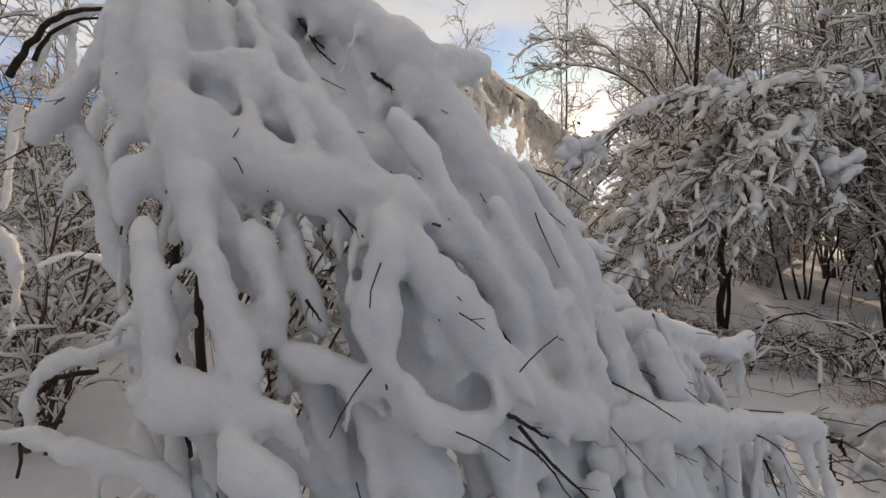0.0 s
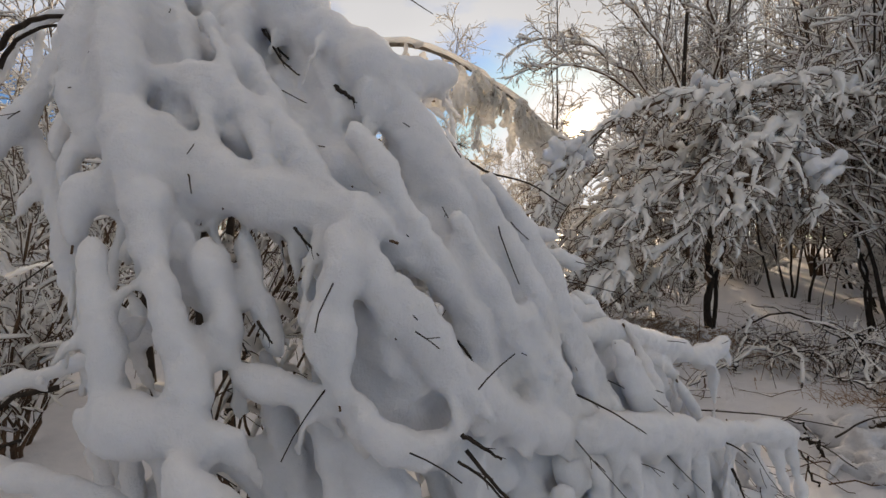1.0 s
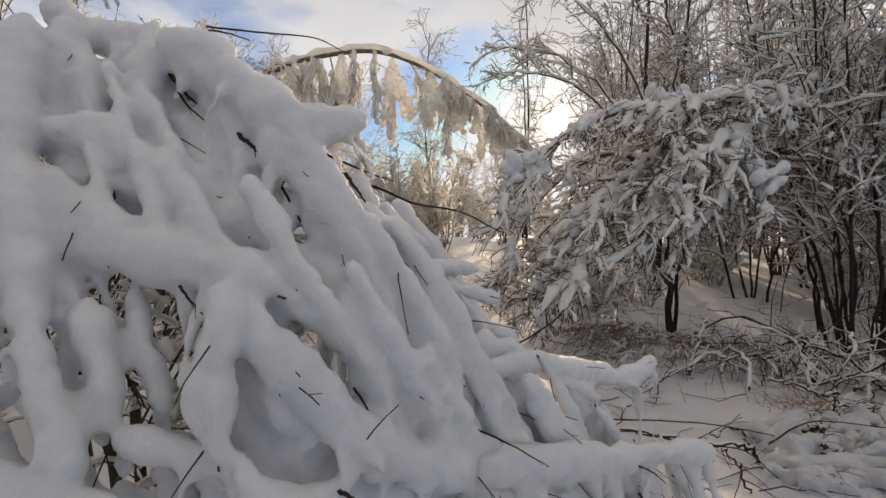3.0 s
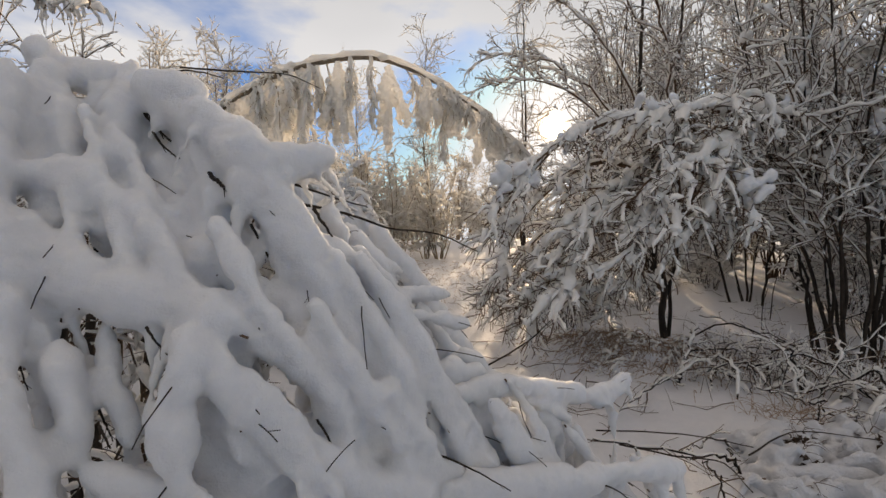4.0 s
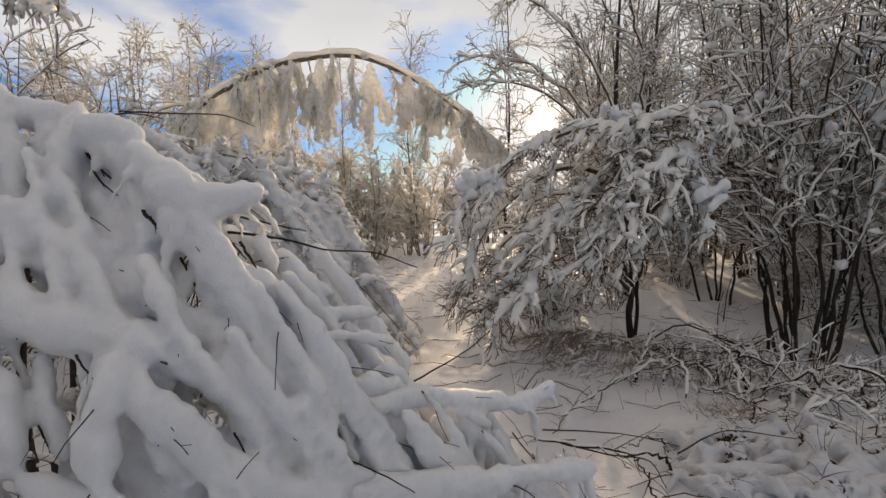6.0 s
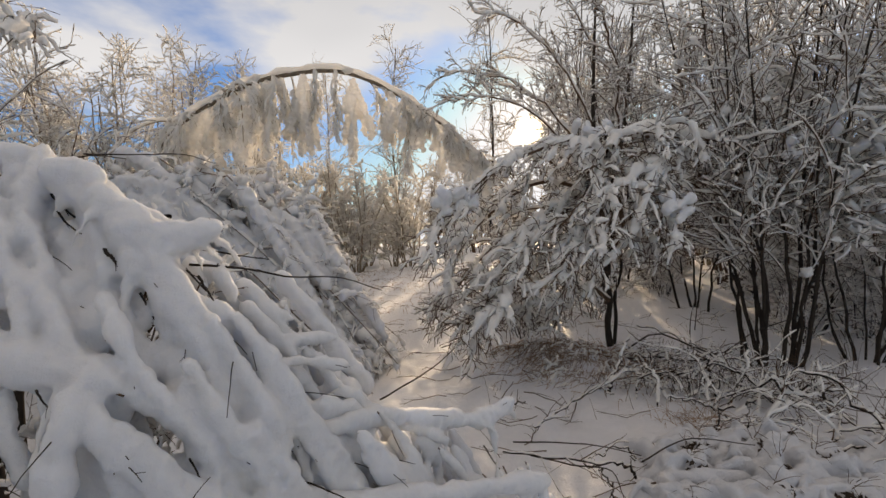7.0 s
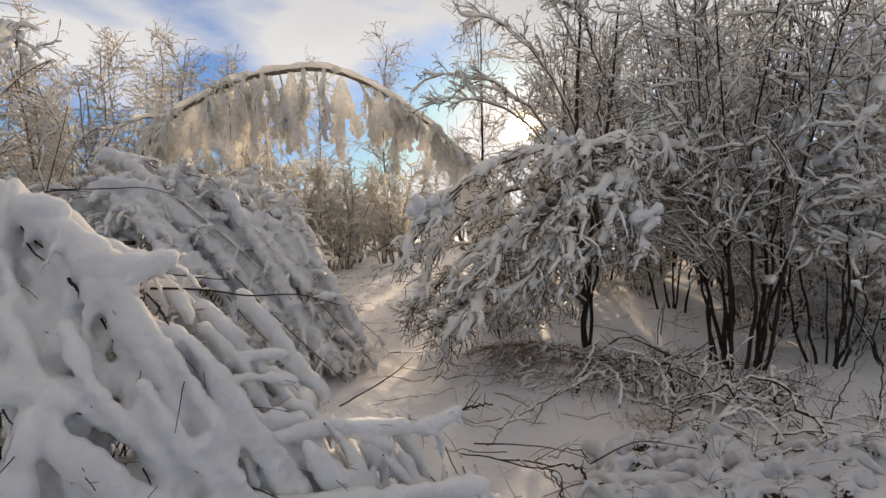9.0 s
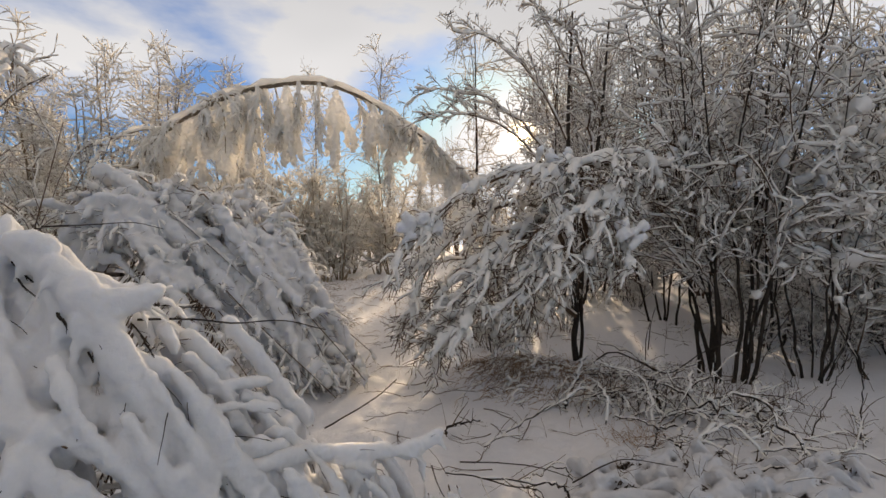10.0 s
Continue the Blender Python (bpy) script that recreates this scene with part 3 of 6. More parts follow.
# ---- low tree with a drooping crown ----
def drooping_tree():
    rng = np.random.default_rng(11)
    P = np.array([spline([(3.74, 6.05, -0.1), (3.70, 6.06, 0.3), (3.74, 6.05, 0.62), (3.68, 6.04, 1.0), (3.71, 6.02, 1.22), (3.66, 6.0, 1.5)], 20), spline([(3.82, 6.12, -0.1), (3.87, 6.14, 0.35), (3.84, 6.10, 0.7), (3.93, 6.08, 1.05), (3.92, 6.04, 1.35), (4.03, 6.0, 1.7)], 20)])
    R = np.array([np.linspace(0.05, 0.032, 20), np.linspace(0.028, 0.02, 20)]) * (0.9 + 0.2 * rng.random((2, 20)))
    top = (3.67, 6.01, 1.42)
    fork = (3.97, 6.02, 1.6)
    ends = [
        [top, (3.3, 5.3, 2.15), (2.85, 4.7, 2.55), (2.45, 4.35, 2.51), (1.93, 4.25, 2.33), (1.66, 4.2, 2.18), (1.36, 4.1, 1.88), (0.97, 4.0, 1.53)],
        [fork, (3.4, 5.2, 2.32), (3.05, 4.6, 2.55), (3.5, 4.5, 2.62), (3.92, 4.65, 2.65), (4.6, 4.85, 2.66)],
        [top, (3.3, 5.7, 2.1), (2.4, 5.1, 2.2), (1.6, 4.7, 1.7), (1.15, 4.5, 1.1)],
        [top, (3.4, 5.4, 2.0), (3.0, 4.6, 2.05), (2.5, 4.1, 1.6), (2.2, 3.9, 1.1)],
        [fork, (3.9, 5.4, 2.1), (3.7, 4.6, 2.2), (3.5, 4.2, 1.9), (3.4, 4.0, 1.5)],
        [top, (3.1, 5.9, 1.8), (2.3, 5.6, 1.7), (1.6, 5.2, 1.2), (1.2, 5.0, 0.7)],
        [fork, (4.6, 5.9, 2.2), (4.9, 5.3, 2.4), (4.7, 4.7, 2.1)],
        [top, (3.2, 5.2, 1.9), (2.5, 4.6, 1.8), (1.9, 4.2, 1.25), (1.6, 4.0, 0.7)],
        [fork, (4.3, 6.8, 2.3), (4.0, 7.3, 2.6), (3.4, 7.5, 2.2)],
        [top, (2.9, 5.0, 2.0), (2.2, 4.5, 1.7), (1.7, 4.2, 1.2), (1.4, 4.1, 0.7)],
        [top, (3.2, 4.9, 2.3), (2.8, 4.3, 2.2), (2.6, 4.0, 1.8), (2.5, 3.9, 1.3)],
        [fork, (3.8, 5.0, 2.3), (3.6, 4.4, 2.35), (3.2, 4.1, 2.0), (3.0, 4.0, 1.5)],
        [top, (2.7, 5.6, 1.3), (2.1, 5.2, 1.1), (1.6, 4.8, 0.6)],
        [(3.74, 6.05, 0.62), (3.35, 5.9, 0.85), (2.8, 5.7, 0.75), (2.3, 5.4, 0.6)],
    ]
    L = np.array([spline(e, 16) for e in ends])
    RL = np.linspace(0.036, 0.012, 16)[None] * np.ones((len(ends), 1))
    P1, R1 = shoots(L, RL, 18, (0.25, 1.0), (0.3, 0.85), (20, 55), 0.5, 0.12, 10, 0.45, rng, pull=(-0.3, -0.10))
    P2, R2 = shoots(P1, R1, 6, (0.1, 1.0), (0.12, 0.4), (25, 65), 0.35, 0.15, 7, 0.5, rng, pull=(-0.16, -0.03))
    P3, R3 = shoots(P2, R2, 3, (0.1, 1.0), (0.07, 0.24), (25, 65), 0.2, 0.14, 4, 0.6, rng)
    # crown trimmed so the camera sees the clearing, and opened to its sun view
    P1, R1, P2, R2, P3, R3 = (q[p[..., 0].min(1) > side] for p, q, side in ((P1, P1, 0.78), (P1, R1, 0.78), (P2, P2, 0.68), (P2, R2, 0.68), (P3, P3, 0.62), (P3, R3, 0.62)))
    (P1, R1), (P2, R2), (P3, R3) = (outside(p, r, (1.55, 4.05, 2.62), 0.42) for p, r in ((P1, R1), (P2, R2), (P3, R3)))
    P1, P2, P3 = (above_ground(p, ground_z) for p in (P1, P2, P3))
    R1, R2, R3 = np.maximum(R1, 0.008), np.maximum(R2, 0.005), np.maximum(R3, 0.0035)
    return woody("drooping_tree", (3.75, 6.05, 0.0), "low dark tree whose crown droops under clods of snow", "tree",
                 [("trunk", P, R, 0, 0, 0), ("bough", L[:2], RL[:2], 0.13, 0.0, 0.5), ("bough", L[2:], RL[2:], 0.06, 0.0, 0.5), ("branch", P1, R1, 0.072, 0.08, 0.5), ("twig", P2, R2, 0.032, 0.35, 0.55), ("twig_tip", P3, R3, 0.016, 0.75, 0.55)],
                 sides=(10, 8, 8, 4, 3), seed=11, snow_sides=6, single=4, clods=((1, 0.35, (0.045, 0.09)), (2, 0.12, (0.03, 0.06)), (3, 0.16, (0.028, 0.065))))


drooping_tree()


# ---- tree that reaches long snowy limbs over the clearing ----
def reaching_tree():
    rng = np.random.default_rng(17)
    P = np.array([spline([(4.75, 8.45, 0.1), (4.7, 8.4, 2.0), (4.6, 8.4, 4.0), (4.75, 8.5, 6.6)], 16), spline([(4.85, 8.5, 0.1), (5.0, 8.5, 2.2), (5.3, 8.4, 4.2), (5.5, 8.4, 6.4)], 16)])
    R = np.array([np.linspace(0.08, 0.02, 16), np.linspace(0.06, 0.018, 16)])
    ends = [[(4.62, 8.4, 3.1), (3.5, 8.3, 4.25), (2.5, 8.25, 4.75), (1.5, 8.2, 4.65)], [(4.66, 8.4, 2.7), (3.5, 8.2, 3.85), (2.5, 8.1, 4.25), (1.6, 8.0, 4.15)], [(4.62, 8.42, 3.8), (3.8, 8.4, 5.2), (2.9, 8.4, 5.9), (2.2, 8.3, 5.95)], [(4.68, 8.4, 2.2), (3.8, 8.0, 2.9), (3.1, 7.9, 3.1), (2.5, 7.8, 2.95)],
            [(5.3, 8.4, 4.0), (4.7, 7.7, 5.0), (4.2, 7.2, 5.5), (3.7, 6.8, 5.5)], [(5.1, 8.45, 3.0), (4.7, 7.6, 3.8), (4.4, 7.0, 4.2), (4.1, 6.5, 4.15)], [(4.7, 8.45, 5.4), (4.1, 8.6, 6.6), (3.4, 8.6, 7.1), (2.8, 8.6, 7.1)]]
    L = np.array([spline(e, 14) for e in ends])
    L[:, 1:] += rng.normal(size=L[:, 1:].shape) * 0.03
    RL = np.linspace(0.024, 0.008, 14)[None] * np.ones((len(ends), 1))
    P1, R1 = shoots(L, RL, 13, (0.15, 1.0), (0.35, 0.9), (18, 48), 0.12, 0.10, 8, 0.5, rng, 0.1)
    P2, R2 = shoots(P1, R1, 6, (0.1, 1.0), (0.15, 0.4), (25, 55), 0.15, 0.14, 6, 0.55, rng)
    P3, R3 = shoots(P2, R2, 3, (0.1, 1.0), (0.08, 0.2), (30, 80), 0.2, 0.2, 4, 0.6, rng)
    # opened where the camera looks at the sun
    (P1, R1), (P2, R2), (P3, R3) = (outside(p, r, (3.1, 8.3, 3.68), 0.3) for p, r in ((P1, R1), (P2, R2), (P3, R3)))
    R1, R2, R3 = np.maximum(R1, 0.007), np.maximum(R2, 0.0045), np.maximum(R3, 0.0035)
    return woody("reaching_tree", (4.75, 8.45, float(ground_z(np.array(4.75), np.array(8.45)))), "bare dark tree with long snow-lined limbs over the clearing", "tree",
                 [("trunk", P, R, 0.02, 0.3, 0.2), ("limb", L, RL, 0.06, 0.0, 0.4), ("branch", P1, R1, 0.04, 0.1, 0.35), ("twig", P2, R2, 0.026, 0.4, 0.35), ("twig_tip", P3, R3, 0.018, 0.75, 0.4)], sides=(8, 6, 4, 3), seed=17, snow_sides=5, single=3, clods=((1, 0.12, (0.03, 0.07)), (2, 0.03, (0.02, 0.05))))


reaching_tree()

# ---- thicket of many-stemmed shrubs ----
THICK = "many-stemmed dark alder shrub with snow on every twig"
for k, (x, y, h, st, fan, rad) in enumerate(((5.25, 4.95, 6.2, 13, 0.36, 0.031), (7.2, 6.4, 5.6, 6, 0.45, 0.03), (6.5, 8.2, 6.5, 5, 0.45, 0.028), (8.6, 9.0, 6.5, 6, 0.5, 0.035), (6.6, 11.4, 7.0, 5, 0.45, 0.035),
                                             (9.6, 6.8, 6.0, 7, 0.6, 0.05), (11.5, 9.5, 7.0, 6, 0.6, 0.05), (8.6, 12.5, 7.5, 6, 0.5, 0.05), (7.0, 4.3, 4.4, 7, 0.6, 0.035), (7.8, 7.6, 5.0, 8, 0.6, 0.022), (5.3, 10.6, 7.2, 9, 0.4, 0.03), (6.2, 12.8, 8.0, 8, 0.4, 0.035))):
    upright_tree(100 + k, (x, y), h, rad, st, 0.1, 9, THICK, "shrub", "alder_shrub", "alder thicket", 0.027, SNOW_BOUGH, BARK_DARK, BARK_TWIG, (6, 3), (14, 40), (0.22, 0.48), 0.3 if k == 0 else 0.15, 0.08, 0.35, fan, (6, 4, 3), 4, wander=0.85, load=(1.25, 0.15, 1.0, 0.25, 0.8, 0.45), clods=((1, 0.09, (0.03, 0.085)), (2, 0.02, (0.02, 0.05))), root=1.0 if k == 0 else 0.75, rings=(8, 6, 4) if k < 2 else (6, 4, 3), spare=k > 5)
# shrub with a heavy load of snow in front of the alders
upright_tree(120, (6.1, 4.5), 4.3, 0.022, 7, 0.1, 9, "alder shrub with heavy clods of snow on its twigs", "shrub", "alder_shrub", "alder thicket", 0.044, SNOW_BOUGH, BARK_DARK, BARK_TWIG, (5, 3), (30, 65), (0.22, 0.42), 0.48, 0.15, 0.15, 0.4, (6, 4, 3), 5, load=(1.3, 0.05, 1.0, 0.15, 0.7, 0.5), clods=((1, 0.2, (0.04, 0.11)), (2, 0.08, (0.03, 0.06))), root=0.6)
# low brush under the alders, as copies of one shrub
brush = upright_tree(130, (6.3, 5.6), 1.5, 0.012, 8, 0.1, 6, "low dark brush under the alders with snow", "shrub", "brush_shrub", "low brush", 0.022, SNOW_BOUGH, BARK_DARK, BARK_TWIG, (4, 2), (20, 60), (0.3, 0.6), 0.1, 0.15, 0.2, 0.8, (5, 4, 3), 4, wander=0.8, load=(1.1, 0.3, 0.9, 0.45, 0.7, 0.6), rings=(6, 4, 3))
# the pair at y 8.3 and 9.2 is added to shade the path
for x, y, turn, size in ((8.2, 6.6, 220, 1.2), (9.2, 8.0, 330, 1.3), (9.4, 5.6, 200, 1.1), (8.0, 4.6, 250, 0.9), (3.6, 8.6, 310, 0.7), (6.9, 10.2, 60, 1.3), (10.4, 7.2, 120, 1.3), (6.9, 4.9, 190, 0.7), (8.6, 5.6, 15, 0.9), (2.6, 6.7, 33, 0.9), (3.2, 7.3, 99, 1.1), (2.9, 8.3, 170, 1.2), (3.4, 9.2, 260, 1.2), (2.1, 7.5, 150, 0.7), (4.2, 7.6, 240, 0.8), (1.7, 6.6, 290, 0.5)):
    c = copy_thing(brush, pose(x, y, float(ground_z(np.array(x), np.array(y))) - 0.02, 0, 0, turn))
    c.scale = (size, size, size)
# taller brush with more snow, which closes the thicket near the ground
laden = upright_tree(131, (7.6, 5.9), 2.3, 0.013, 9, 0.1, 7, "thin-stemmed brush with thick snow on its twigs", "shrub", "brush_shrub", "low brush", 0.036, SNOW_BOUGH, BARK_DARK, BARK_TWIG, (5, 3), (25, 65), (0.3, 0.6), 0.22, 0.2, 0.2, 0.7, (5, 4, 3), 4, wander=0.8, load=(1.2, 0.1, 1.0, 0.2, 0.8, 0.4), clods=((1, 0.1, (0.03, 0.07)),), rings=(6, 4, 3))
for x, y, turn, size in ((8.4, 6.2, 80, 1.1), (7.1, 7.0, 160, 1.0), (9.0, 5.0, 230, 1.1), (4.7, 10.4, 20, 0.8), (5.7, 10.0, 290, 0.9), (6.7, 9.5, 120, 0.9), (3.9, 11.2, 200, 0.8)):
    c = copy_thing(laden, pose(x, y, float(ground_z(np.array(x), np.array(y))) - 0.02, 0, 0, turn))
    c.scale = (size, size, size)
# left-hand thicket behind the laden shrub
# the last two stand unseen beside the path, added to dim its left side
for k, (x, y, h, st, fan) in enumerate(((-3.6, 5.6, 3.4, 8, 0.5), (-5.6, 7.4, 6.4, 7, 0.5), (-2.6, 8.2, 2.4, 6, 0.6), (-7.0, 6.0, 6.4, 6, 0.5), (-4.4, 3.4, 3.4, 6, 0.6), (-2.5, 3.0, 1.9, 7, 0.5), (-3.2, 4.2, 2.2, 7, 0.5), (-2.0, 2.2, 1.3, 6, 0.6), (-4.2, 0.6, 4.2, 7, 0.5), (-5.2, -1.6, 5.0, 7, 0.5))):
    upright_tree(140 + k, (x, y), h, 0.02, st, 0.1, 9, "bushy shrub with thin reddish stems under snow", "shrub", "hazel_shrub", "shrubs beside the clearing", 0.022, SNOW_BOUGH, BARK_TWIG, BARK_TWIG, (4, 3), (20, 50), (0.25, 0.5), 0.12, 0.15, 0.25, fan, (5, 4, 3), 4, wander=0.7, load=(1.2, 0.2, 1.0, 0.3, 0.8, 0.5), rings=(6, 4, 3), spare=True)


# ---- the shrub in front, bowed under thick sleeves of snow ----
shrub = thing("laden_shrub", (-0.9, 1.75, 0.0), "shrub bowed to the ground under thick rounded snow", "shrub")
SLEEVES = {}
fill = random.Random(4)
frng = np.random.default_rng(6)


# snow holes slanted along the camera's sight line to show twigs: across, up, radius
HOLES = ((-0.34, 0.96, 0.11), (-0.30, 1.455, 0.04), (-0.06, 1.24, 0.05), (0.10, 0.86, 0.03), (-0.55, 1.02, 0.04))


def sleeve(limb, points, r0, r1):
    """A thick sleeve of snow round a bowed branch."""
    points, k = np.array(points), 0.55 if limb == "side" else 0.86
    if limb in ("web", "blanket", "ridge", "inner_upper", "inner_lower", "back"):
        for x, z, r in HOLES:
            away = np.hypot(points[:, 0] - x + 0.44 * (points[:, 1] - 1.0), points[:, 2] - z + 0.08 * (points[:, 1] - 1.0))
            if (away < r + 0.5 * r0 + (0.11 if limb in ("inner_upper", "inner_lower", "back") else 0.0)).any():
                return
        if (points[:, 0] / points[:, 1]).min() < -0.64:
            return
    if limb == "skirt_web" and points[:, 0].min() < -0.55:
        return
    SLEEVES.setdefault(limb, []).append((points, r0 * k, r1 * k))


sleeve("fork", [(-0.08, 0.81, 1.08), (-0.08, 0.77, 0.99), (-0.09, 0.76, 0.90), (-0.07, 0.74, 0.79)], 0.039, 0.045)
sleeve("fork", [(-0.51, 0.94, 1.28), (-0.36, 0.89, 1.17), (-0.23, 0.86, 1.12), (-0.11, 0.85, 1.10), (0.01, 0.83, 1.06)], 0.059, 0.045)
sleeve("fork", [(0.00, 0.86, 1.05), (0.08, 0.89, 0.99), (0.15, 0.93, 0.91), (0.23, 0.97, 0.80)], 0.044, 0.040)
sleeve("fork", [(-0.04, 0.80, 0.99), (0.05, 0.82, 0.90), (0.11, 0.86, 0.81), (0.22, 0.92, 0.71), (0.39, 1.03, 0.63)], 0.043, 0.061)
sleeve("fork", [(-0.52, 0.99, 1.38), (-0.41, 0.98, 1.37), (-0.32, 0.96, 1.32), (-0.24, 0.94, 1.27)], 0.043, 0.045)
sleeve("low_arm", [(0.25, 1.10, 0.81), (0.39, 1.19, 0.74), (0.57, 1.32, 0.66), (0.77, 1.45, 0.56)], 0.043, 0.042)
sleeve("low_arm", [(0.59, 1.17, 0.56), (0.60, 1.17, 0.48), (0.62, 1.17, 0.41)], 0.032, 0.018)
sleeve("low_arm", [(0.36, 1.01, 0.63), (0.37, 1.01, 0.56), (0.39, 1.02, 0.48)], 0.042, 0.032)
sleeve("crest", [(-0.36, 1.11, 1.63), (-0.26, 1.11, 1.61), (-0.17, 1.09, 1.59)], 0.047, 0.039)
sleeve("crest", [(-0.37, 1.14, 1.62), (-0.23, 1.10, 1.54), (-0.08, 1.06, 1.45), (0.03, 1.07, 1.43), (0.12, 1.15, 1.46)], 0.055, 0.033)
sleeve("crest", [(-0.42, 1.22, 1.71), (-0.39, 1.10, 1.48), (-0.32, 1.03, 1.34), (-0.19, 0.98, 1.23), (-0.09, 0.94, 1.17)], 0.052, 0.034)
sleeve("crest", [(-0.21, 1.16, 1.52), (-0.17, 1.07, 1.35), (-0.14, 0.99, 1.18)], 0.034, 0.026)
sleeve("crest", [(-0.21, 1.08, 1.56), (-0.13, 1.06, 1.52), (-0.03, 1.05, 1.49)], 0.039, 0.023)
sleeve("crest", [(-0.18, 1.08, 1.50), (-0.07, 1.04, 1.43), (0.02, 1.05, 1.41), (0.12, 1.15, 1.46)], 0.060, 0.041)
sleeve("crest", [(-0.11, 1.06, 1.43), (-0.05, 1.02, 1.34), (0.03, 1.00, 1.26), (0.09, 0.99, 1.14)], 0.051, 0.040)
sleeve("near_side", [(-0.65, 1.10, 1.66), (-0.57, 0.96, 1.38), (-0.44, 0.84, 1.14), (-0.38, 0.77, 1.00)], 0.071, 0.044)
sleeve("near_side", [(-0.37, 0.76, 1.02), (-0.34, 0.74, 0.93), (-0.30, 0.73, 0.85), (-0.30, 0.71, 0.75)], 0.034, 0.043)
sleeve("near_side", [(-0.62, 1.20, 1.70), (-0.55, 1.06, 1.42), (-0.43, 0.97, 1.24)], 0.057, 0.041)
sleeve("near_side", [(-0.43, 0.99, 1.30), (-0.44, 0.91, 1.15), (-0.36, 0.84, 1.00), (-0.28, 0.83, 0.91)], 0.047, 0.033)
sleeve("near_side", [(-0.61, 1.11, 1.63), (-0.67, 1.03, 1.47), (-0.63, 0.95, 1.30), (-0.53, 0.91, 1.21)], 0.068, 0.044)
sleeve("near_side", [(-0.79, 1.18, 1.65), (-0.77, 1.08, 1.45), (-0.81, 1.02, 1.32), (-0.84, 0.96, 1.20)], 0.048, 0.022)
sleeve("near_side", [(-0.48, 0.90, 1.19), (-0.49, 0.87, 1.14), (-0.56, 0.86, 1.12), (-0.55, 0.82, 1.03)], 0.043, 0.045)
sleeve("near_side", [(-0.48, 0.77, 1.05), (-0.44, 0.73, 0.94), (-0.42, 0.72, 0.86), (-0.42, 0.71, 0.78)], 0.024, 0.043)
sleeve("near_side", [(-0.86, 1.08, 1.31), (-0.73, 1.00, 1.16), (-0.66, 0.94, 1.04), (-0.61, 0.91, 0.93)], 0.033, 0.032)
sleeve("skirt", [(-0.25, 0.77, 0.83), (-0.15, 0.77, 0.80), (-0.06, 0.76, 0.77)], 0.031, 0.033)
sleeve("skirt", [(-0.04, 0.75, 0.81), (-0.01, 0.74, 0.74), (0.06, 0.78, 0.70), (0.11, 0.82, 0.71), (0.13, 0.84, 0.76), (0.09, 0.82, 0.81)], 0.024, 0.029)
sleeve("skirt", [(-0.47, 0.72, 0.78), (-0.34, 0.71, 0.76), (-0.20, 0.71, 0.74)], 0.046, 0.043)
sleeve("skirt", [(-0.51, 0.78, 0.87), (-0.45, 0.78, 0.88), (-0.40, 0.79, 0.92)], 0.019, 0.028)
sleeve("skirt", [(-0.69, 0.80, 0.67), (-0.69, 0.81, 0.75), (-0.66, 0.82, 0.79), (-0.59, 0.82, 0.81), (-0.52, 0.83, 0.84)], 0.011, 0.024)
sleeve("skirt", [(-0.60, 0.73, 0.68), (-0.51, 0.73, 0.67), (-0.42, 0.73, 0.64), (-0.36, 0.72, 0.59)], 0.021, 0.033)
sleeve("skirt", [(-0.72, 0.75, 0.69), (-0.64, 0.75, 0.69), (-0.56, 0.75, 0.67)], 0.015, 0.019)
sleeve("skirt", [(-0.29, 0.66, 0.75), (-0.25, 0.65, 0.69), (-0.18, 0.65, 0.64)], 0.024, 0.049)
sleeve("skirt", [(-0.12, 0.81, 0.72), (-0.10, 0.80, 0.65), (-0.08, 0.78, 0.57)], 0.023, 0.020)
sleeve("side", [(-1.24, 1.57, 1.74), (-1.18, 1.47, 1.53), (-1.18, 1.37, 1.35), (-1.14, 1.30, 1.20)], 0.032, 0.018)
sleeve("side", [(-0.99, 1.39, 1.47), (-0.97, 1.30, 1.30), (-0.93, 1.22, 1.13)], 0.039, 0.018)
sleeve("side", [(-1.50, 1.65, 1.49), (-1.42, 1.54, 1.27), (-1.35, 1.44, 1.08)], 0.034, 0.022)
sleeve("side", [(-0.82, 1.19, 1.28), (-0.81, 1.12, 1.14), (-0.75, 1.06, 1.02)], 0.030, 0.022)
sleeve("side", [(-1.46, 1.52, 1.05), (-1.35, 1.49, 0.92), (-1.33, 1.45, 0.69)], 0.047, 0.029)
sleeve("side", [(-1.38, 1.59, 0.91), (-1.25, 1.59, 0.96), (-1.11, 1.59, 0.93)], 0.023, 0.019)
sleeve("side", [(-1.33, 1.51, 1.53), (-1.35, 1.61, 1.72), (-1.30, 1.66, 1.82), (-1.18, 1.66, 1.83)], 0.026, 0.038)
sleeve("low_arm", [(0.30, 0.98, 0.66), (0.50, 1.08, 0.61), (0.72, 1.20, 0.56), (0.95, 1.32, 0.52), (1.25, 1.48, 0.45)], 0.052, 0.034)
sleeve("outer_arm", [(0.22, 1.00, 0.90), (0.37, 1.08, 0.84), (0.55, 1.24, 0.82), (0.78, 1.41, 0.75), (0.98, 1.56, 0.68), (1.16, 1.70, 0.70)], 0.032, 0.039)
sleeve("outer_arm", [(0.45, 1.25, 0.92), (0.62, 1.34, 0.78), (0.85, 1.44, 0.64)], 0.029, 0.022)
sleeve("strand", [(-0.36, 0.97, 1.27), (-0.25, 0.95, 1.23), (-0.15, 0.91, 1.14), (-0.03, 0.88, 1.08), (0.07, 0.90, 1.00), (0.16, 0.95, 0.92), (0.24, 1.00, 0.83)], 0.034, 0.031)
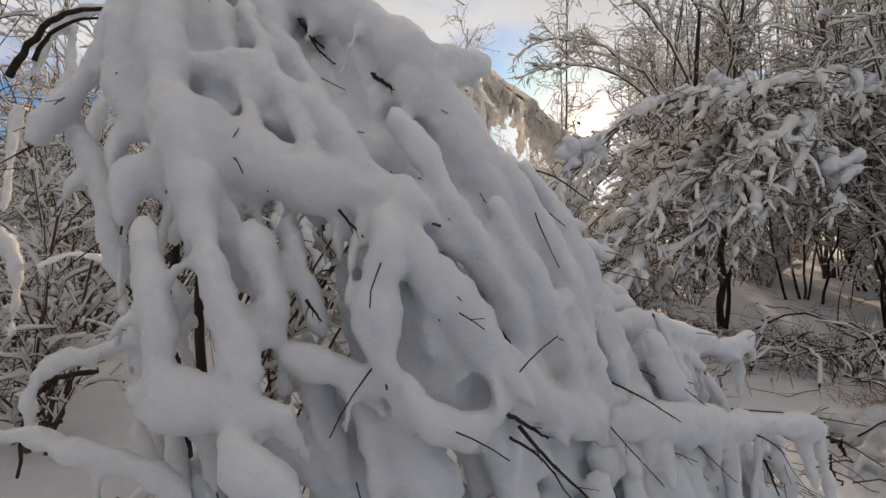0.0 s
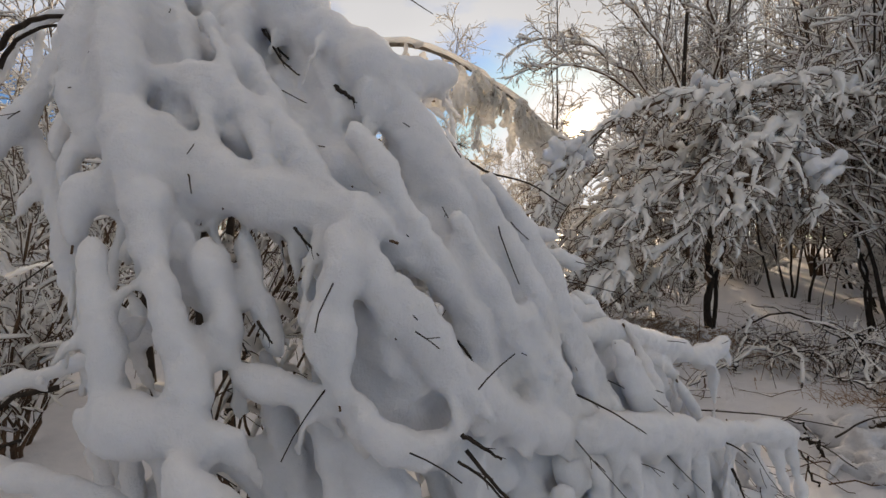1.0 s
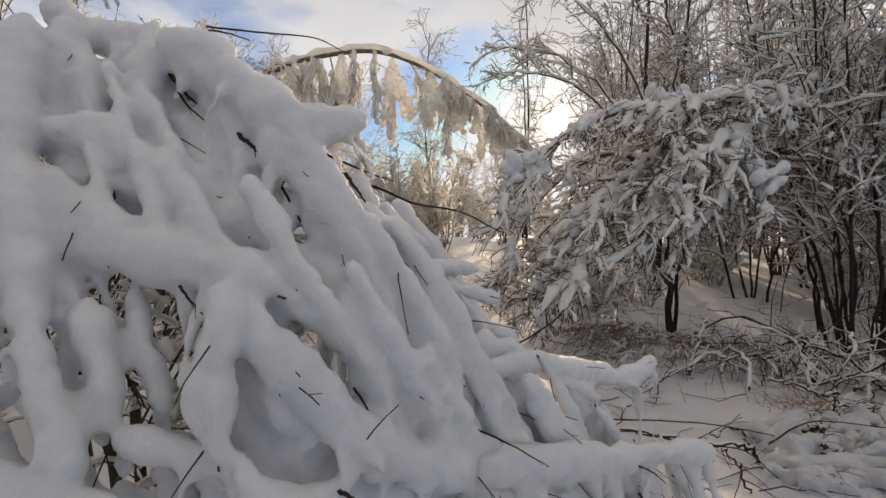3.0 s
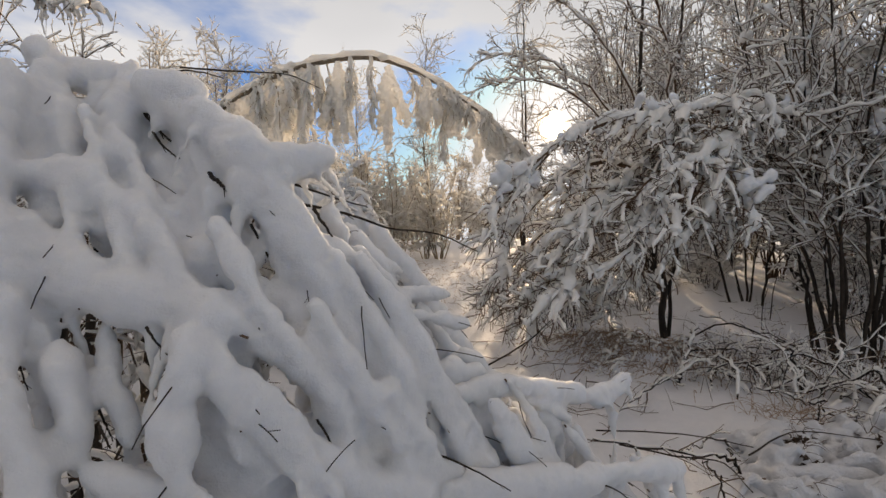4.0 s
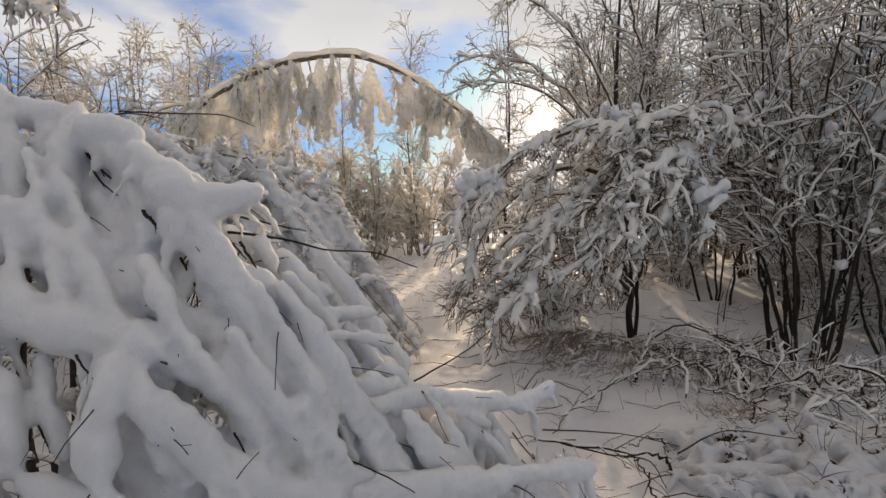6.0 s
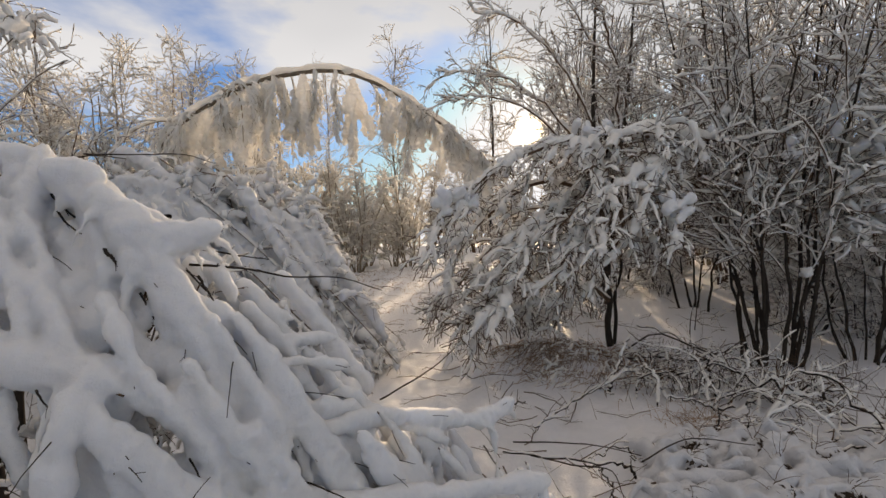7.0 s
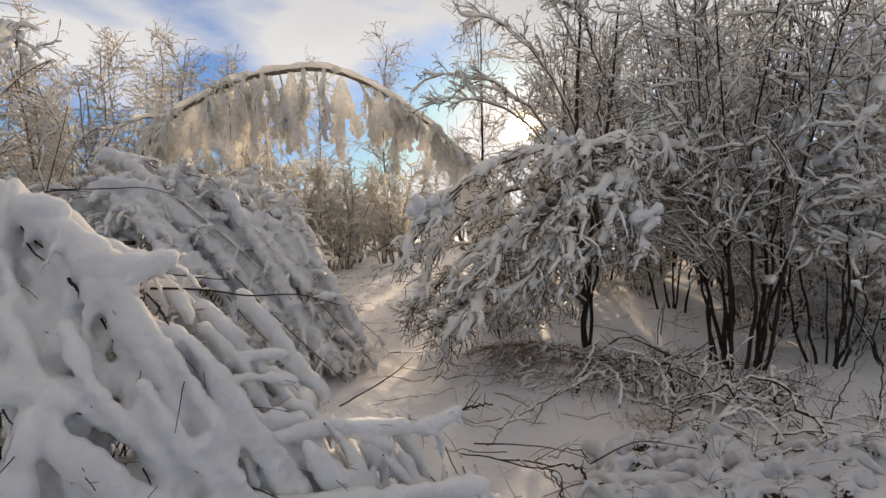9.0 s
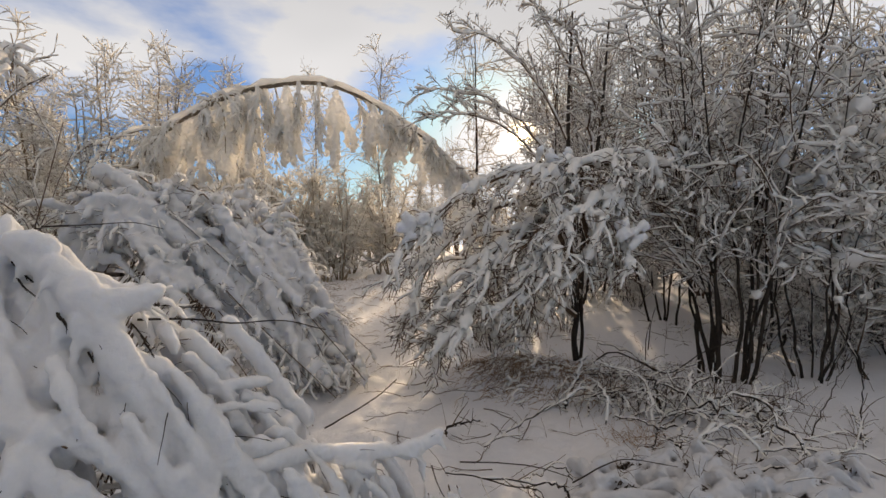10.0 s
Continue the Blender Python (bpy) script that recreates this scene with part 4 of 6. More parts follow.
sleeve("strand", [(-0.27, 1.06, 1.35), (-0.16, 1.01, 1.25), (-0.06, 0.95, 1.15), (0.02, 0.93, 1.06)], 0.033, 0.027)
sleeve("strand", [(-0.05, 1.10, 1.47), (-0.00, 1.04, 1.35), (0.05, 1.00, 1.21), (0.12, 0.99, 1.07), (0.19, 1.00, 0.97), (0.27, 1.05, 0.89)], 0.042, 0.034)
sleeve("strand", [(0.08, 1.08, 1.23), (0.15, 1.09, 1.14), (0.23, 1.08, 1.02), (0.30, 1.11, 0.92), (0.42, 1.19, 0.84)], 0.034, 0.035)
sleeve("strand", [(0.17, 1.58, 1.30), (0.31, 1.59, 1.12), (0.41, 1.60, 0.96), (0.54, 1.67, 0.78)], 0.044, 0.041)
sleeve("strand", [(0.11, 1.32, 1.28), (0.22, 1.33, 1.13), (0.30, 1.32, 0.97), (0.37, 1.36, 0.84)], 0.038, 0.034)
sleeve("strand", [(-0.70, 1.24, 1.78), (-0.58, 1.17, 1.63), (-0.48, 1.07, 1.44), (-0.39, 1.01, 1.32)], 0.050, 0.034)
sleeve("strand", [(-0.48, 1.19, 1.65), (-0.39, 1.11, 1.50), (-0.31, 1.03, 1.35), (-0.21, 0.99, 1.27), (-0.14, 0.94, 1.16)], 0.039, 0.027)
sleeve("strand", [(-0.28, 1.17, 1.54), (-0.21, 1.10, 1.40), (-0.14, 1.04, 1.28), (-0.05, 0.98, 1.16), (0.05, 0.97, 1.06)], 0.039, 0.027)
sleeve("strand", [(0.10, 0.92, 1.06), (0.13, 0.91, 0.93), (0.19, 0.93, 0.81), (0.23, 0.95, 0.71)], 0.030, 0.027)
sleeve("strand", [(0.22, 1.01, 0.91), (0.28, 1.04, 0.80), (0.39, 1.11, 0.70), (0.52, 1.19, 0.60)], 0.029, 0.028)
sleeve("strand", [(-0.33, 0.82, 1.04), (-0.28, 0.79, 0.94), (-0.25, 0.77, 0.82)], 0.032, 0.033)
sleeve("strand", [(-0.29, 0.89, 1.07), (-0.24, 0.84, 0.96), (-0.19, 0.83, 0.84)], 0.027, 0.026)
sleeve("strand", [(-0.14, 1.14, 1.43), (-0.09, 1.07, 1.29), (-0.02, 1.01, 1.18)], 0.029, 0.022)
sleeve("strand", [(0.38, 1.17, 0.85), (0.48, 1.22, 0.74), (0.59, 1.29, 0.63)], 0.028, 0.023)
sleeve("strand", [(-0.01, 1.04, 1.21), (0.07, 1.04, 1.09), (0.11, 1.02, 0.98)], 0.026, 0.023)
sleeve("strand", [(-0.63, 1.25, 1.70), (-0.45, 1.22, 1.65), (-0.38, 1.21, 1.63)], 0.064, 0.050)
sleeve("strand", [(-0.53, 1.24, 1.68), (-0.42, 1.14, 1.47), (-0.31, 1.02, 1.24), (-0.22, 0.92, 1.05)], 0.055, 0.040)
sleeve("strand", [(-0.43, 1.24, 1.64), (-0.33, 1.15, 1.45), (-0.23, 1.07, 1.30), (-0.14, 1.01, 1.18)], 0.046, 0.035)
sleeve("strand", [(-0.37, 1.23, 1.61), (-0.25, 1.19, 1.54), (-0.09, 1.14, 1.45), (0.07, 1.18, 1.42)], 0.059, 0.053)


def drape(x, z):
    """How far ahead the shrub's slope lies at a place across and up."""
    return 0.80 + 0.75 * max(x, 0) + 0.5 * max(z - 1.0, 0) - 0.15 * max(1 - z, 0)


def offshoots(limb, every, length, share, sink):
    """Smaller sleeves round side twigs, which leave the big ones downwards."""
    for pts, r0, r1 in list(SLEEVES[limb]):
        L = float(np.sum(np.linalg.norm(np.diff(pts, axis=0), axis=1)))
        n = max(1, int(L / every))
        P = spline(pts, 40)
        for k in range(n):
            s = (k + fill.random()) / n
            i = min(38, int(s * 39))
            r = r0 + (r1 - r0) * s
            t = P[i + 1] - P[i]
            t = t / np.linalg.norm(t)
            d = t * (0.5 + 0.5 * fill.random()) + np.array([0, 0, -1.0]) * sink * (0.3 + fill.random()) + frng.normal(size=3) * np.array([0.45, 0.25, 0.25])
            d = d / np.linalg.norm(d)
            size = length * (0.5 + fill.random())
            a = P[i] - np.array([0, 0, r * 0.25])
            b = a + d * size * 0.5
            d = d + np.array([0, 0, -0.5 * sink])
            c = b + d / np.linalg.norm(d) * size * 0.5
            q = r * share * (0.6 + 0.7 * fill.random())
            sleeve(limb, [a, b, c], q, q * 0.55)


def curtains(limb, every, drop):
    """Snow-wrapped twigs that hang from an arm towards the ground."""
    for pts, r0, r1 in list(SLEEVES[limb]):
        L = float(np.sum(np.linalg.norm(np.diff(pts, axis=0), axis=1)))
        if L < 0.3:
            continue
        P = spline(pts, 40)
        for k in range(int(L / every)):
            i = min(38, int((k + 1.3 * fill.random()) / int(L / every) * 39))
            a = P[i]
            low = max(0.0, a[2] - drop * (0.15 + 1.3 * fill.random() ** 2))
            lean = 0.22 * (fill.random() - 0.35)
            q = (r0 * 0.8) * (0.45 + 0.7 * fill.random())
            sleeve(limb, [a, (a[0] + lean * 0.6, a[1] + 0.03 * fill.random(), (a[2] * 0.6 + low * 0.4)), (a[0] + lean, a[1] + 0.10 * (fill.random() - 0.3), low)], q, q * (0.3 + 0.5 * fill.random()))


# branches deeper inside, which run down the slope behind the front ones
CREST = spline([(-0.85, 1.3, 1.75), (-0.58, 1.3, 1.70), (-0.25, 1.25, 1.58), (0.06, 1.21, 1.40), (0.30, 1.27, 1.16), (0.6, 1.38, 0.85), (1.1, 1.75, 0.55)], 40)
for k in range(34):
    a = CREST[int(fill.random() * 36)]
    back = 0.08 + 0.38 * fill.random()
    run = 0.25 + 0.45 * fill.random()
    x0, z0 = a[0] - 0.1 * fill.random(), a[2] - 0.04 - 0.3 * fill.random()
    pts = []
    for s in (0, 0.33, 0.66, 1.0):
        x = x0 + run * s * (0.5 + 0.3 * fill.random())
        z = max(0.05, z0 - run * (1.0 * s + 0.45 * s * s))
        pts.append((x, drape(x, z) + back, z))
    sleeve("inner_upper", pts, 0.022 + 0.024 * fill.random(), 0.016 + 0.018 * fill.random())
for k in range(26):
    x0, z0 = -0.8 + 1.7 * fill.random(), 0.45 + 0.45 * fill.random()
    if x0 > 0.2:
        z0 = min(z0, 1.0 - 0.45 * x0)
    back = 0.10 + 0.4 * fill.random()
    pts = []
    for s in (0, 0.5, 1.0):
        x, z = x0 + s * (0.12 + 0.22 * fill.random()), z0 * (1 - s) + 0.0 * s
        pts.append((x, drape(x, z) + back, z))
    sleeve("inner_lower", pts, 0.020 + 0.022 * fill.random(), 0.026 + 0.03 * fill.random())

# short pieces that web the strands together, just behind the front, and a skirt of them down to the ground
for k in range(200):
    f = fill.random()
    a = CREST[int(f * 37)]
    fall = fill.random() ** 0.8
    x0, z0 = a[0] + 0.25 * fall * (fill.random() - 0.3), a[2] - 0.05 - fall * (a[2] - 0.25)
    ang = math.radians(-60 + 45 * (fill.random() - 0.5) + (70 if fill.random() < 0.15 else 0))
    size = 0.10 + 0.16 * fill.random()
    back = 0.05 + 0.14 * fill.random()
    pts = []
    for s in (0, 0.5, 1.0):
        x, z = x0 + math.cos(ang) * size * s, max(0.0, z0 + math.sin(ang) * size * s - 0.03 * s * s)
        pts.append((x, drape(x, z) + back + 0.02 * fill.random(), z))
    sleeve("web", pts, 0.017 + 0.018 * fill.random(), 0.012 + 0.014 * fill.random())
# the blanket between the strands, a little way in
for k in range(330):
    a = CREST[int(fill.random() * 37)]
    fall = fill.random() ** 0.75
    x0, z0 = a[0] + 0.3 * fall * (fill.random() - 0.3), a[2] - 0.07 - fall * (a[2] - 0.15)
    ang = math.radians(-55 + 40 * (fill.random() - 0.5))
    size = 0.12 + 0.16 * fill.random()
    if x0 < -0.48:
        continue
    back = (0.15 if x0 < -0.16 and z0 < 1.1 else 0.06) + 0.05 * fill.random()
    pts = []
    for s in (0, 0.5, 1.0):
        x, z = x0 + math.cos(ang) * size * s, max(0.0, z0 + math.sin(ang) * size * s - 0.03 * s * s)
        pts.append((x, drape(x, z) + back, z))
    sleeve("blanket", pts, 0.034 + 0.02 * fill.random(), 0.026 + 0.02 * fill.random())
# slim ridges that run side by side down the slope
for k in range(95):
    a = CREST[3 + int(fill.random() * 34)]
    fall = 0.75 * fill.random()
    x0, z0 = a[0] + 0.3 * fall * (fill.random() - 0.2), a[2] - 0.02 - fall * (a[2] - 0.2)
    run, lean = 0.22 + 0.35 * fill.random(), 0.42 + 0.3 * fill.random()
    if x0 < 0.1 and z0 < 1.2:
        continue
    back = -0.035 + 0.06 * fill.random()
    pts = []
    for s in (0, 0.33, 0.66, 1.0):
        x, z = x0 + run * s * lean + 0.012 * (fill.random() - 0.5), max(0.0, z0 - run * (0.85 * s + 0.15 * s * s))
        pts.append((x, drape(x, z) + back, z))
    sleeve("ridge", pts, 0.02 + 0.014 * fill.random(), 0.014 + 0.012 * fill.random())
for k in range(110):
    x0, z0 = -0.75 + 2.0 * fill.random(), 0.12 + 0.45 * fill.random()
    if x0 > 0.4:
        z0 = min(z0, 0.62 - 0.2 * x0)
    back = 0.02 + 0.2 * fill.random()
    run = 0.05 + 0.2 * fill.random()
    pts = []
    for s in (0, 0.5, 1.0):
        x, z = x0 + run * s, max(0.0, z0 * (1 - s * (0.5 + 0.5 * fill.random())))
        pts.append((x, drape(x, z) + back, z))
    sleeve("skirt_web", pts, 0.016 + 0.02 * fill.random(), 0.014 + 0.022 * fill.random())

# the far side, which falls back to the ground round the stems
for k in range(44):
    a = CREST[int(fill.random() * 34)]
    run, lean = 0.35 + 0.5 * fill.random(), 0.3 * (fill.random() - 0.6)
    low = 0.0 if fill.random() < 0.6 else 0.4 * a[2] * fill.random()
    y0 = a[1] + 0.12
    pts = [(a[0] + lean * s, y0 + run * (s ** 0.8), (a[2] - 0.12) * (1 - s ** 1.5) + low * s ** 1.5) for s in (0.0, 0.3, 0.65, 1.0)]
    sleeve("back", pts, 0.035 + 0.03 * fill.random(), 0.02 + 0.025 * fill.random())

for limb in ("fork", "strand", "crest", "near_side"):
    offshoots(limb, 0.08, 0.16, 0.5, 0.7)
for limb in ("skirt", "side"):
    offshoots(limb, 0.09, 0.10, 0.5, 0.7)
curtains("low_arm", 0.09, 0.35)
curtains("outer_arm", 0.10, 0.3)
offshoots("inner_upper", 0.16, 0.12, 0.7, 0.8)
offshoots("inner_lower", 0.22, 0.12, 0.7, 0.5)


def sleeve_mesh(points, r0, r1, rng):
    L = np.sum(np.linalg.norm(np.diff(points, axis=0), axis=1))
    n = max(8, int(L / 0.013))
    P = spline(points, n)[None]
    s = np.linspace(0, 1, n)
    knots = rng.random(max(4, int(L / 0.05)) + 2)
    lump = np.interp(s, np.linspace(0, 1, len(knots)), knots)
    lump = np.convolve(np.pad(lump, 2, mode="edge"), np.ones(5) / 5, "valid")
    R = (r0 + (r1 - r0) * s) * (0.66 + 0.6 * lump)
    cap = np.minimum(1, np.minimum(s * L / (r0 * 2.4) + 0.1, (1 - s) * L / (r1 * 2.6) + 0.03))
    R = R * np.sqrt(np.clip(1 - (1 - cap) ** 2, 0.02, 1))
    t, sd, up = sides_of(P)
    m = 16
    a = np.linspace(0, 2 * np.pi, m, endpoint=False)
    level = np.sqrt(np.clip(1 - t[..., 2] ** 2, 0, 1))
    V = P[:, :, None] + sd[:, :, None] * (np.cos(a) * 0.9)[None, None, :, None] * R[None, :, None, None] + up[:, :, None] * (np.sin(a)[None, None, :] * (1 + 0.2 * level[:, :, None]))[..., None] * R[None, :, None, None]
    V = V.reshape(-1, 3)
    F = rings_to_quads(1, n, m)
    end = (n - 1) * m
    caps = np.array([[j, m - 1 - j, m - 2 - j, j + 1] for j in range(m // 2 - 1)])
    return V, np.vstack([F, caps[:, ::-1], end + caps])


big = bpy.data.textures.new("snow_lumps", "CLOUDS")
big.noise_scale, big.noise_depth = 0.085, 1
small = bpy.data.textures.new("snow_crumbs", "CLOUDS")
small.noise_scale, small.noise_depth = 0.03, 3
srng = np.random.default_rng(21)
wood = []
FUSED = (("front", ("fork", "crest", "strand", "near_side", "skirt", "side", "web", "blanket", "ridge")), ("arm", ("low_arm",)), ("outer", ("outer_arm",)), ("inner", ("inner_upper", "inner_lower")), ("back", ("back",)), ("skirt_web", ("skirt_web",)))
for name, limbs in FUSED:
    made = []
    for limb in limbs:
        for pts, r0, r1 in SLEEVES[limb]:
            made.append(sleeve_mesh(pts, r0, r1, srng))
            if len(pts) > 3 or limb == "skirt_web" or (limb in ("web", "blanket") and srng.random() < 0.3):
                wood.append((spline(pts, 12) - np.array([0, 0, r0 * 0.3]), max(0.003, r0 * 0.11)))
    v, f = merge(made)
    ob = mesh_object("snow_sleeve", v, f, SNOW_HEAVY_DIM)
    fuse = ob.modifiers.new("fuse", "REMESH")
    fuse.mode, fuse.voxel_size, fuse.use_smooth_shade = "VOXEL", 0.017 if name in ("inner", "back", "low", "web", "skirt_web") else 0.011, True
    soft = ob.modifiers.new("soften", "SMOOTH")
    soft.factor, soft.iterations = 0.5, 3
    for tex, much in ((big, 0.020), (small, 0.016)):
        d = ob.modifiers.new("lumps", "DISPLACE")
        d.texture, d.strength, d.mid_level, d.texture_coords = tex, much, 0.5, "GLOBAL"
    under(ob, shrub, "thick rounded fused snow round bowed branches")

WP, WR = np.array([w[0] for w in wood]), np.array([w[1] * np.linspace(1, 0.5, 12) for w in wood])
v, f = tubes(WP, WR, 5)
under(mesh_object("bowed_branch", v, f, BARK_TWIG), shrub, "thin brown branches inside the snow", "stuff")
trng = np.random.default_rng(8)
pick = trng.permutation(len(WP))[:190]
TP, TR = shoots(WP[pick], WR[pick] * 0 + 0.0019, 3, (0.15, 1.0), (0.08, 0.20), (20, 50), 0.12, 0.045, 5, 1.0, trng, pull=(0.1, -0.22))
VP, VR = shoots(WP[-60:], WR[-60:] * 0 + 0.0018, 4, (0.1, 1.0), (0.08, 0.24), (10, 45), 0.05, 0.07, 5, 1.0, trng, pull=(0.1, -0.2))
TP, TR = np.vstack([TP, VP]), np.vstack([TR, VR])
TQ, TQR = shoots(TP[::4], TR[::4], 1, (0.4, 0.9), (0.015, 0.045), (25, 45), 0.0, 0.04, 4, 0.7, trng)
v, f = merge([tubes(TP, np.maximum(TR, 0.0011), 5), tubes(TQ, np.maximum(TQR, 0.0008), 4)])
under(mesh_object("bare_twig", v, f, BARK_DARK), shrub, "thin dark twigs that poke out of the snow", "stuff")


def stick(points, r):
    """One longer bare twig of the shrub, with buds."""
    P = spline(points, 14)[None]
    R = (r * np.linspace(1, 0.45, 14))[None]
    P[0, 1:-1] += frng.normal(size=(12, 3)) * r * 0.2
    Q, S = shoots(P, R, 3, (0.2, 0.95), (0.012, 0.04), (20, 45), 0.0, 0.08, 3, 0.45, frng)
    v, f = merge([tubes(P, R, 6), tubes(Q, S, 4)])
    under(mesh_object("long_twig", v, f, BARK_DARK), shrub)


stick([(0.12, 0.63, 0.77), (0.16, 0.61, 0.73), (0.21, 0.59, 0.69)], 0.003)
stick([(0.11, 0.64, 0.75), (0.15, 0.62, 0.73), (0.19, 0.61, 0.68)], 0.0022)
stick([(-0.01, 1.23, 1.34), (0.12, 1.37, 1.32), (0.25, 1.51, 1.28), (0.40, 1.65, 1.27), (0.58, 1.79, 1.20)], 0.005)
stick([(-0.03, 1.23, 1.40), (0.08, 1.37, 1.37), (0.17, 1.47, 1.35)], 0.004)
stick([(0.00, 1.18, 1.33), (0.07, 1.15, 1.26)], 0.0035)
stick([(0.56, 1.93, 0.66), (0.81, 1.96, 0.79), (0.94, 2.01, 0.88)], 0.0045)
stick([(-0.33, 1.11, 1.64), (-0.25, 1.15, 1.67), (-0.18, 1.20, 1.67)], 0.003)
stick([(-0.26, 1.13, 1.67), (-0.12, 1.18, 1.68), (-0.02, 1.22, 1.69), (0.06, 1.27, 1.67)], 0.0025)
stick([(-0.31, 1.10, 1.50), (-0.28, 1.10, 1.46), (-0.24, 1.10, 1.43)], 0.0035)
stick([(-0.36, 1.13, 1.57), (-0.31, 1.13, 1.51), (-0.24, 1.13, 1.45)], 0.0045)
stick([(-0.36, 1.15, 1.54), (-0.35, 1.13, 1.57), (-0.30, 1.13, 1.49)], 0.003)
stick([(-0.18, 1.11, 1.45), (-0.13, 1.10, 1.42)], 0.006)
stick([(-0.38, 1.01, 1.40), (-0.34, 0.98, 1.33)], 0.004)
stick([(0.08, 1.07, 1.31), (0.13, 1.05, 1.24)], 0.0045)
stick([(-0.20, 0.74, 0.92), (-0.17, 0.72, 0.89)], 0.003)
stick([(-0.47, 0.87, 1.08), (-0.43, 0.86, 1.01), (-0.40, 0.85, 0.95)], 0.0028)
stick([(-0.17, 0.82, 1.07), (-0.15, 0.81, 1.05), (-0.12, 0.80, 1.02)], 0.003)
stick([(-0.05, 1.02, 1.27), (-0.01, 1.01, 1.20), (0.02, 1.00, 1.15)], 0.0035)
stick([(-0.32, 0.92, 0.89), (-0.28, 0.90, 0.83)], 0.0028)
stick([(-0.15, 1.04, 1.39), (-0.09, 1.00, 1.34)], 0.006)
stick([(0.33, 1.11, 0.77), (0.37, 1.11, 0.75), (0.41, 1.11, 0.73)], 0.003)
stick([(0.84, 1.26, 0.53), (0.91, 1.26, 0.50), (0.96, 1.26, 0.46)], 0.003)
stick([(0.83, 1.16, 0.49), (0.85, 1.16, 0.45), (0.87, 1.16, 0.40)], 0.004)
stick([(0.12, 0.73, 0.75), (0.18, 0.71, 0.72)], 0.004)
stick([(0.20, 1.00, 0.80), (0.25, 0.98, 0.75)], 0.004)
stick([(0.35, 1.04, 0.73), (0.45, 1.03, 0.69), (0.55, 1.03, 0.63)], 0.003)
stick([(1.39, 2.61, 0.13), (1.66, 2.49, 0.16), (1.86, 2.33, 0.19), (1.99, 2.12, 0.22)], 0.005)
stick([(1.44, 2.41, 0.13), (1.63, 2.18, 0.16), (1.77, 2.04, 0.19), (1.68, 1.72, 0.22)], 0.005)
stick([(1.19, 2.58, 0.13), (1.20, 2.23, 0.16), (1.25, 1.86, 0.19)], 0.005)
stick([(2.05, 2.23, 0.13), (2.48, 2.43, 0.16), (2.76, 2.22, 0.19)], 0.005)
stick([(0.54, 1.96, 0.13), (0.77, 2.10, 0.16), (0.91, 2.29, 0.19)], 0.005)
stick([(3.73, 5.52, 0.05), (3.53, 4.53, 0.43), (3.78, 4.20, 0.32), (3.89, 3.98, 0.31), (4.39, 4.13, 0.49), (4.90, 4.18, 0.61)], 0.01)
stick([(3.76, 4.20, 0.51), (3.80, 4.20, 0.81), (3.86, 4.20, 0.99)], 0.006)
stick([(-1.41, 1.52, 1.54), (-1.34, 1.50, 1.61), (-1.26, 1.48, 1.69), (-1.17, 1.47, 1.73), (-1.07, 1.47, 1.74)], 0.013)
stick([(-1.33, 1.52, 1.59), (-1.29, 1.52, 1.67), (-1.21, 1.52, 1.72), (-1.10, 1.52, 1.74)], 0.008)
stick([(-0.77, 1.07, 0.71), (-0.83, 1.02, 0.70), (-0.86, 0.99, 0.64), (-0.88, 0.99, 0.50)], 0.007)
stick([(-0.81, 1.02, 0.61), (-0.85, 1.00, 0.60), (-0.89, 0.99, 0.57)], 0.004)
stick([(0.12, 0.91, 0.86), (0.15, 0.89, 0.82), (0.17, 0.89, 0.79)], 0.003)
# fine twigs of the inside, which show through the holes
irng = np.random.default_rng(77)
IS = np.array([spline([(-0.75 + 0.6 * irng.random(), 1.45 + 0.3 * irng.random(), 0.0), (-0.6 + 0.45 * irng.random(), 1.3 + 0.25 * irng.random(), 0.55), (-0.55 + 0.6 * irng.random(), 1.15 + 0.25 * irng.random(), 1.0 + 0.45 * irng.random())], 12) for q in range(10)])
IR = np.linspace(0.006, 0.0025, 12)[None] * np.ones((10, 1))
IP, IPR = shoots(IS, IR, 10, (0.3, 1.0), (0.12, 0.34), (25, 65), 0.3, 0.12, 7, 0.6, irng)
IQ, IQR = shoots(IP, IPR, 4, (0.15, 1.0), (0.04, 0.12), (25, 60), 0.2, 0.12, 5, 0.7, irng)
IPR, IQR = np.maximum(IPR, 0.0016), np.maximum(IQR, 0.0011)
under(mesh_object("inner_twig", *merge([tubes(IS, IR, 5), tubes(IP, IPR, 4), tubes(IQ, IQR, 3)]), BARK_TWIG), shrub, "thin brown twigs inside the snow", "stuff")
under(mesh_object("twig_snow", *merge([snow_caps(IP, IPR, 0.024, 6, irng, 0.15, 0.6, 2), snow_caps(IQ, IQR, 0.014, 5, irng, 0.3, 0.6, 2)]), SNOW_BOUGH), shrub, "snow lying on the inner twigs", "stuff")

# main stems from the root, inside the snow
for k in range(4):
    P = spline([(-0.9 + 0.08 * k, 1.75, -0.05), (-1.0 + 0.1 * k, 1.75, 0.8), (-0.8 + 0.08 * k, 1.6, 1.45), (-0.4 + 0.1 * k, 1.3, 1.5)], 16)[None]
    v, f = tubes(P, np.linspace(0.022, 0.008, 16)[None], 8)
    under(mesh_object("main_stem", v, f, BARK_DARK), shrub)


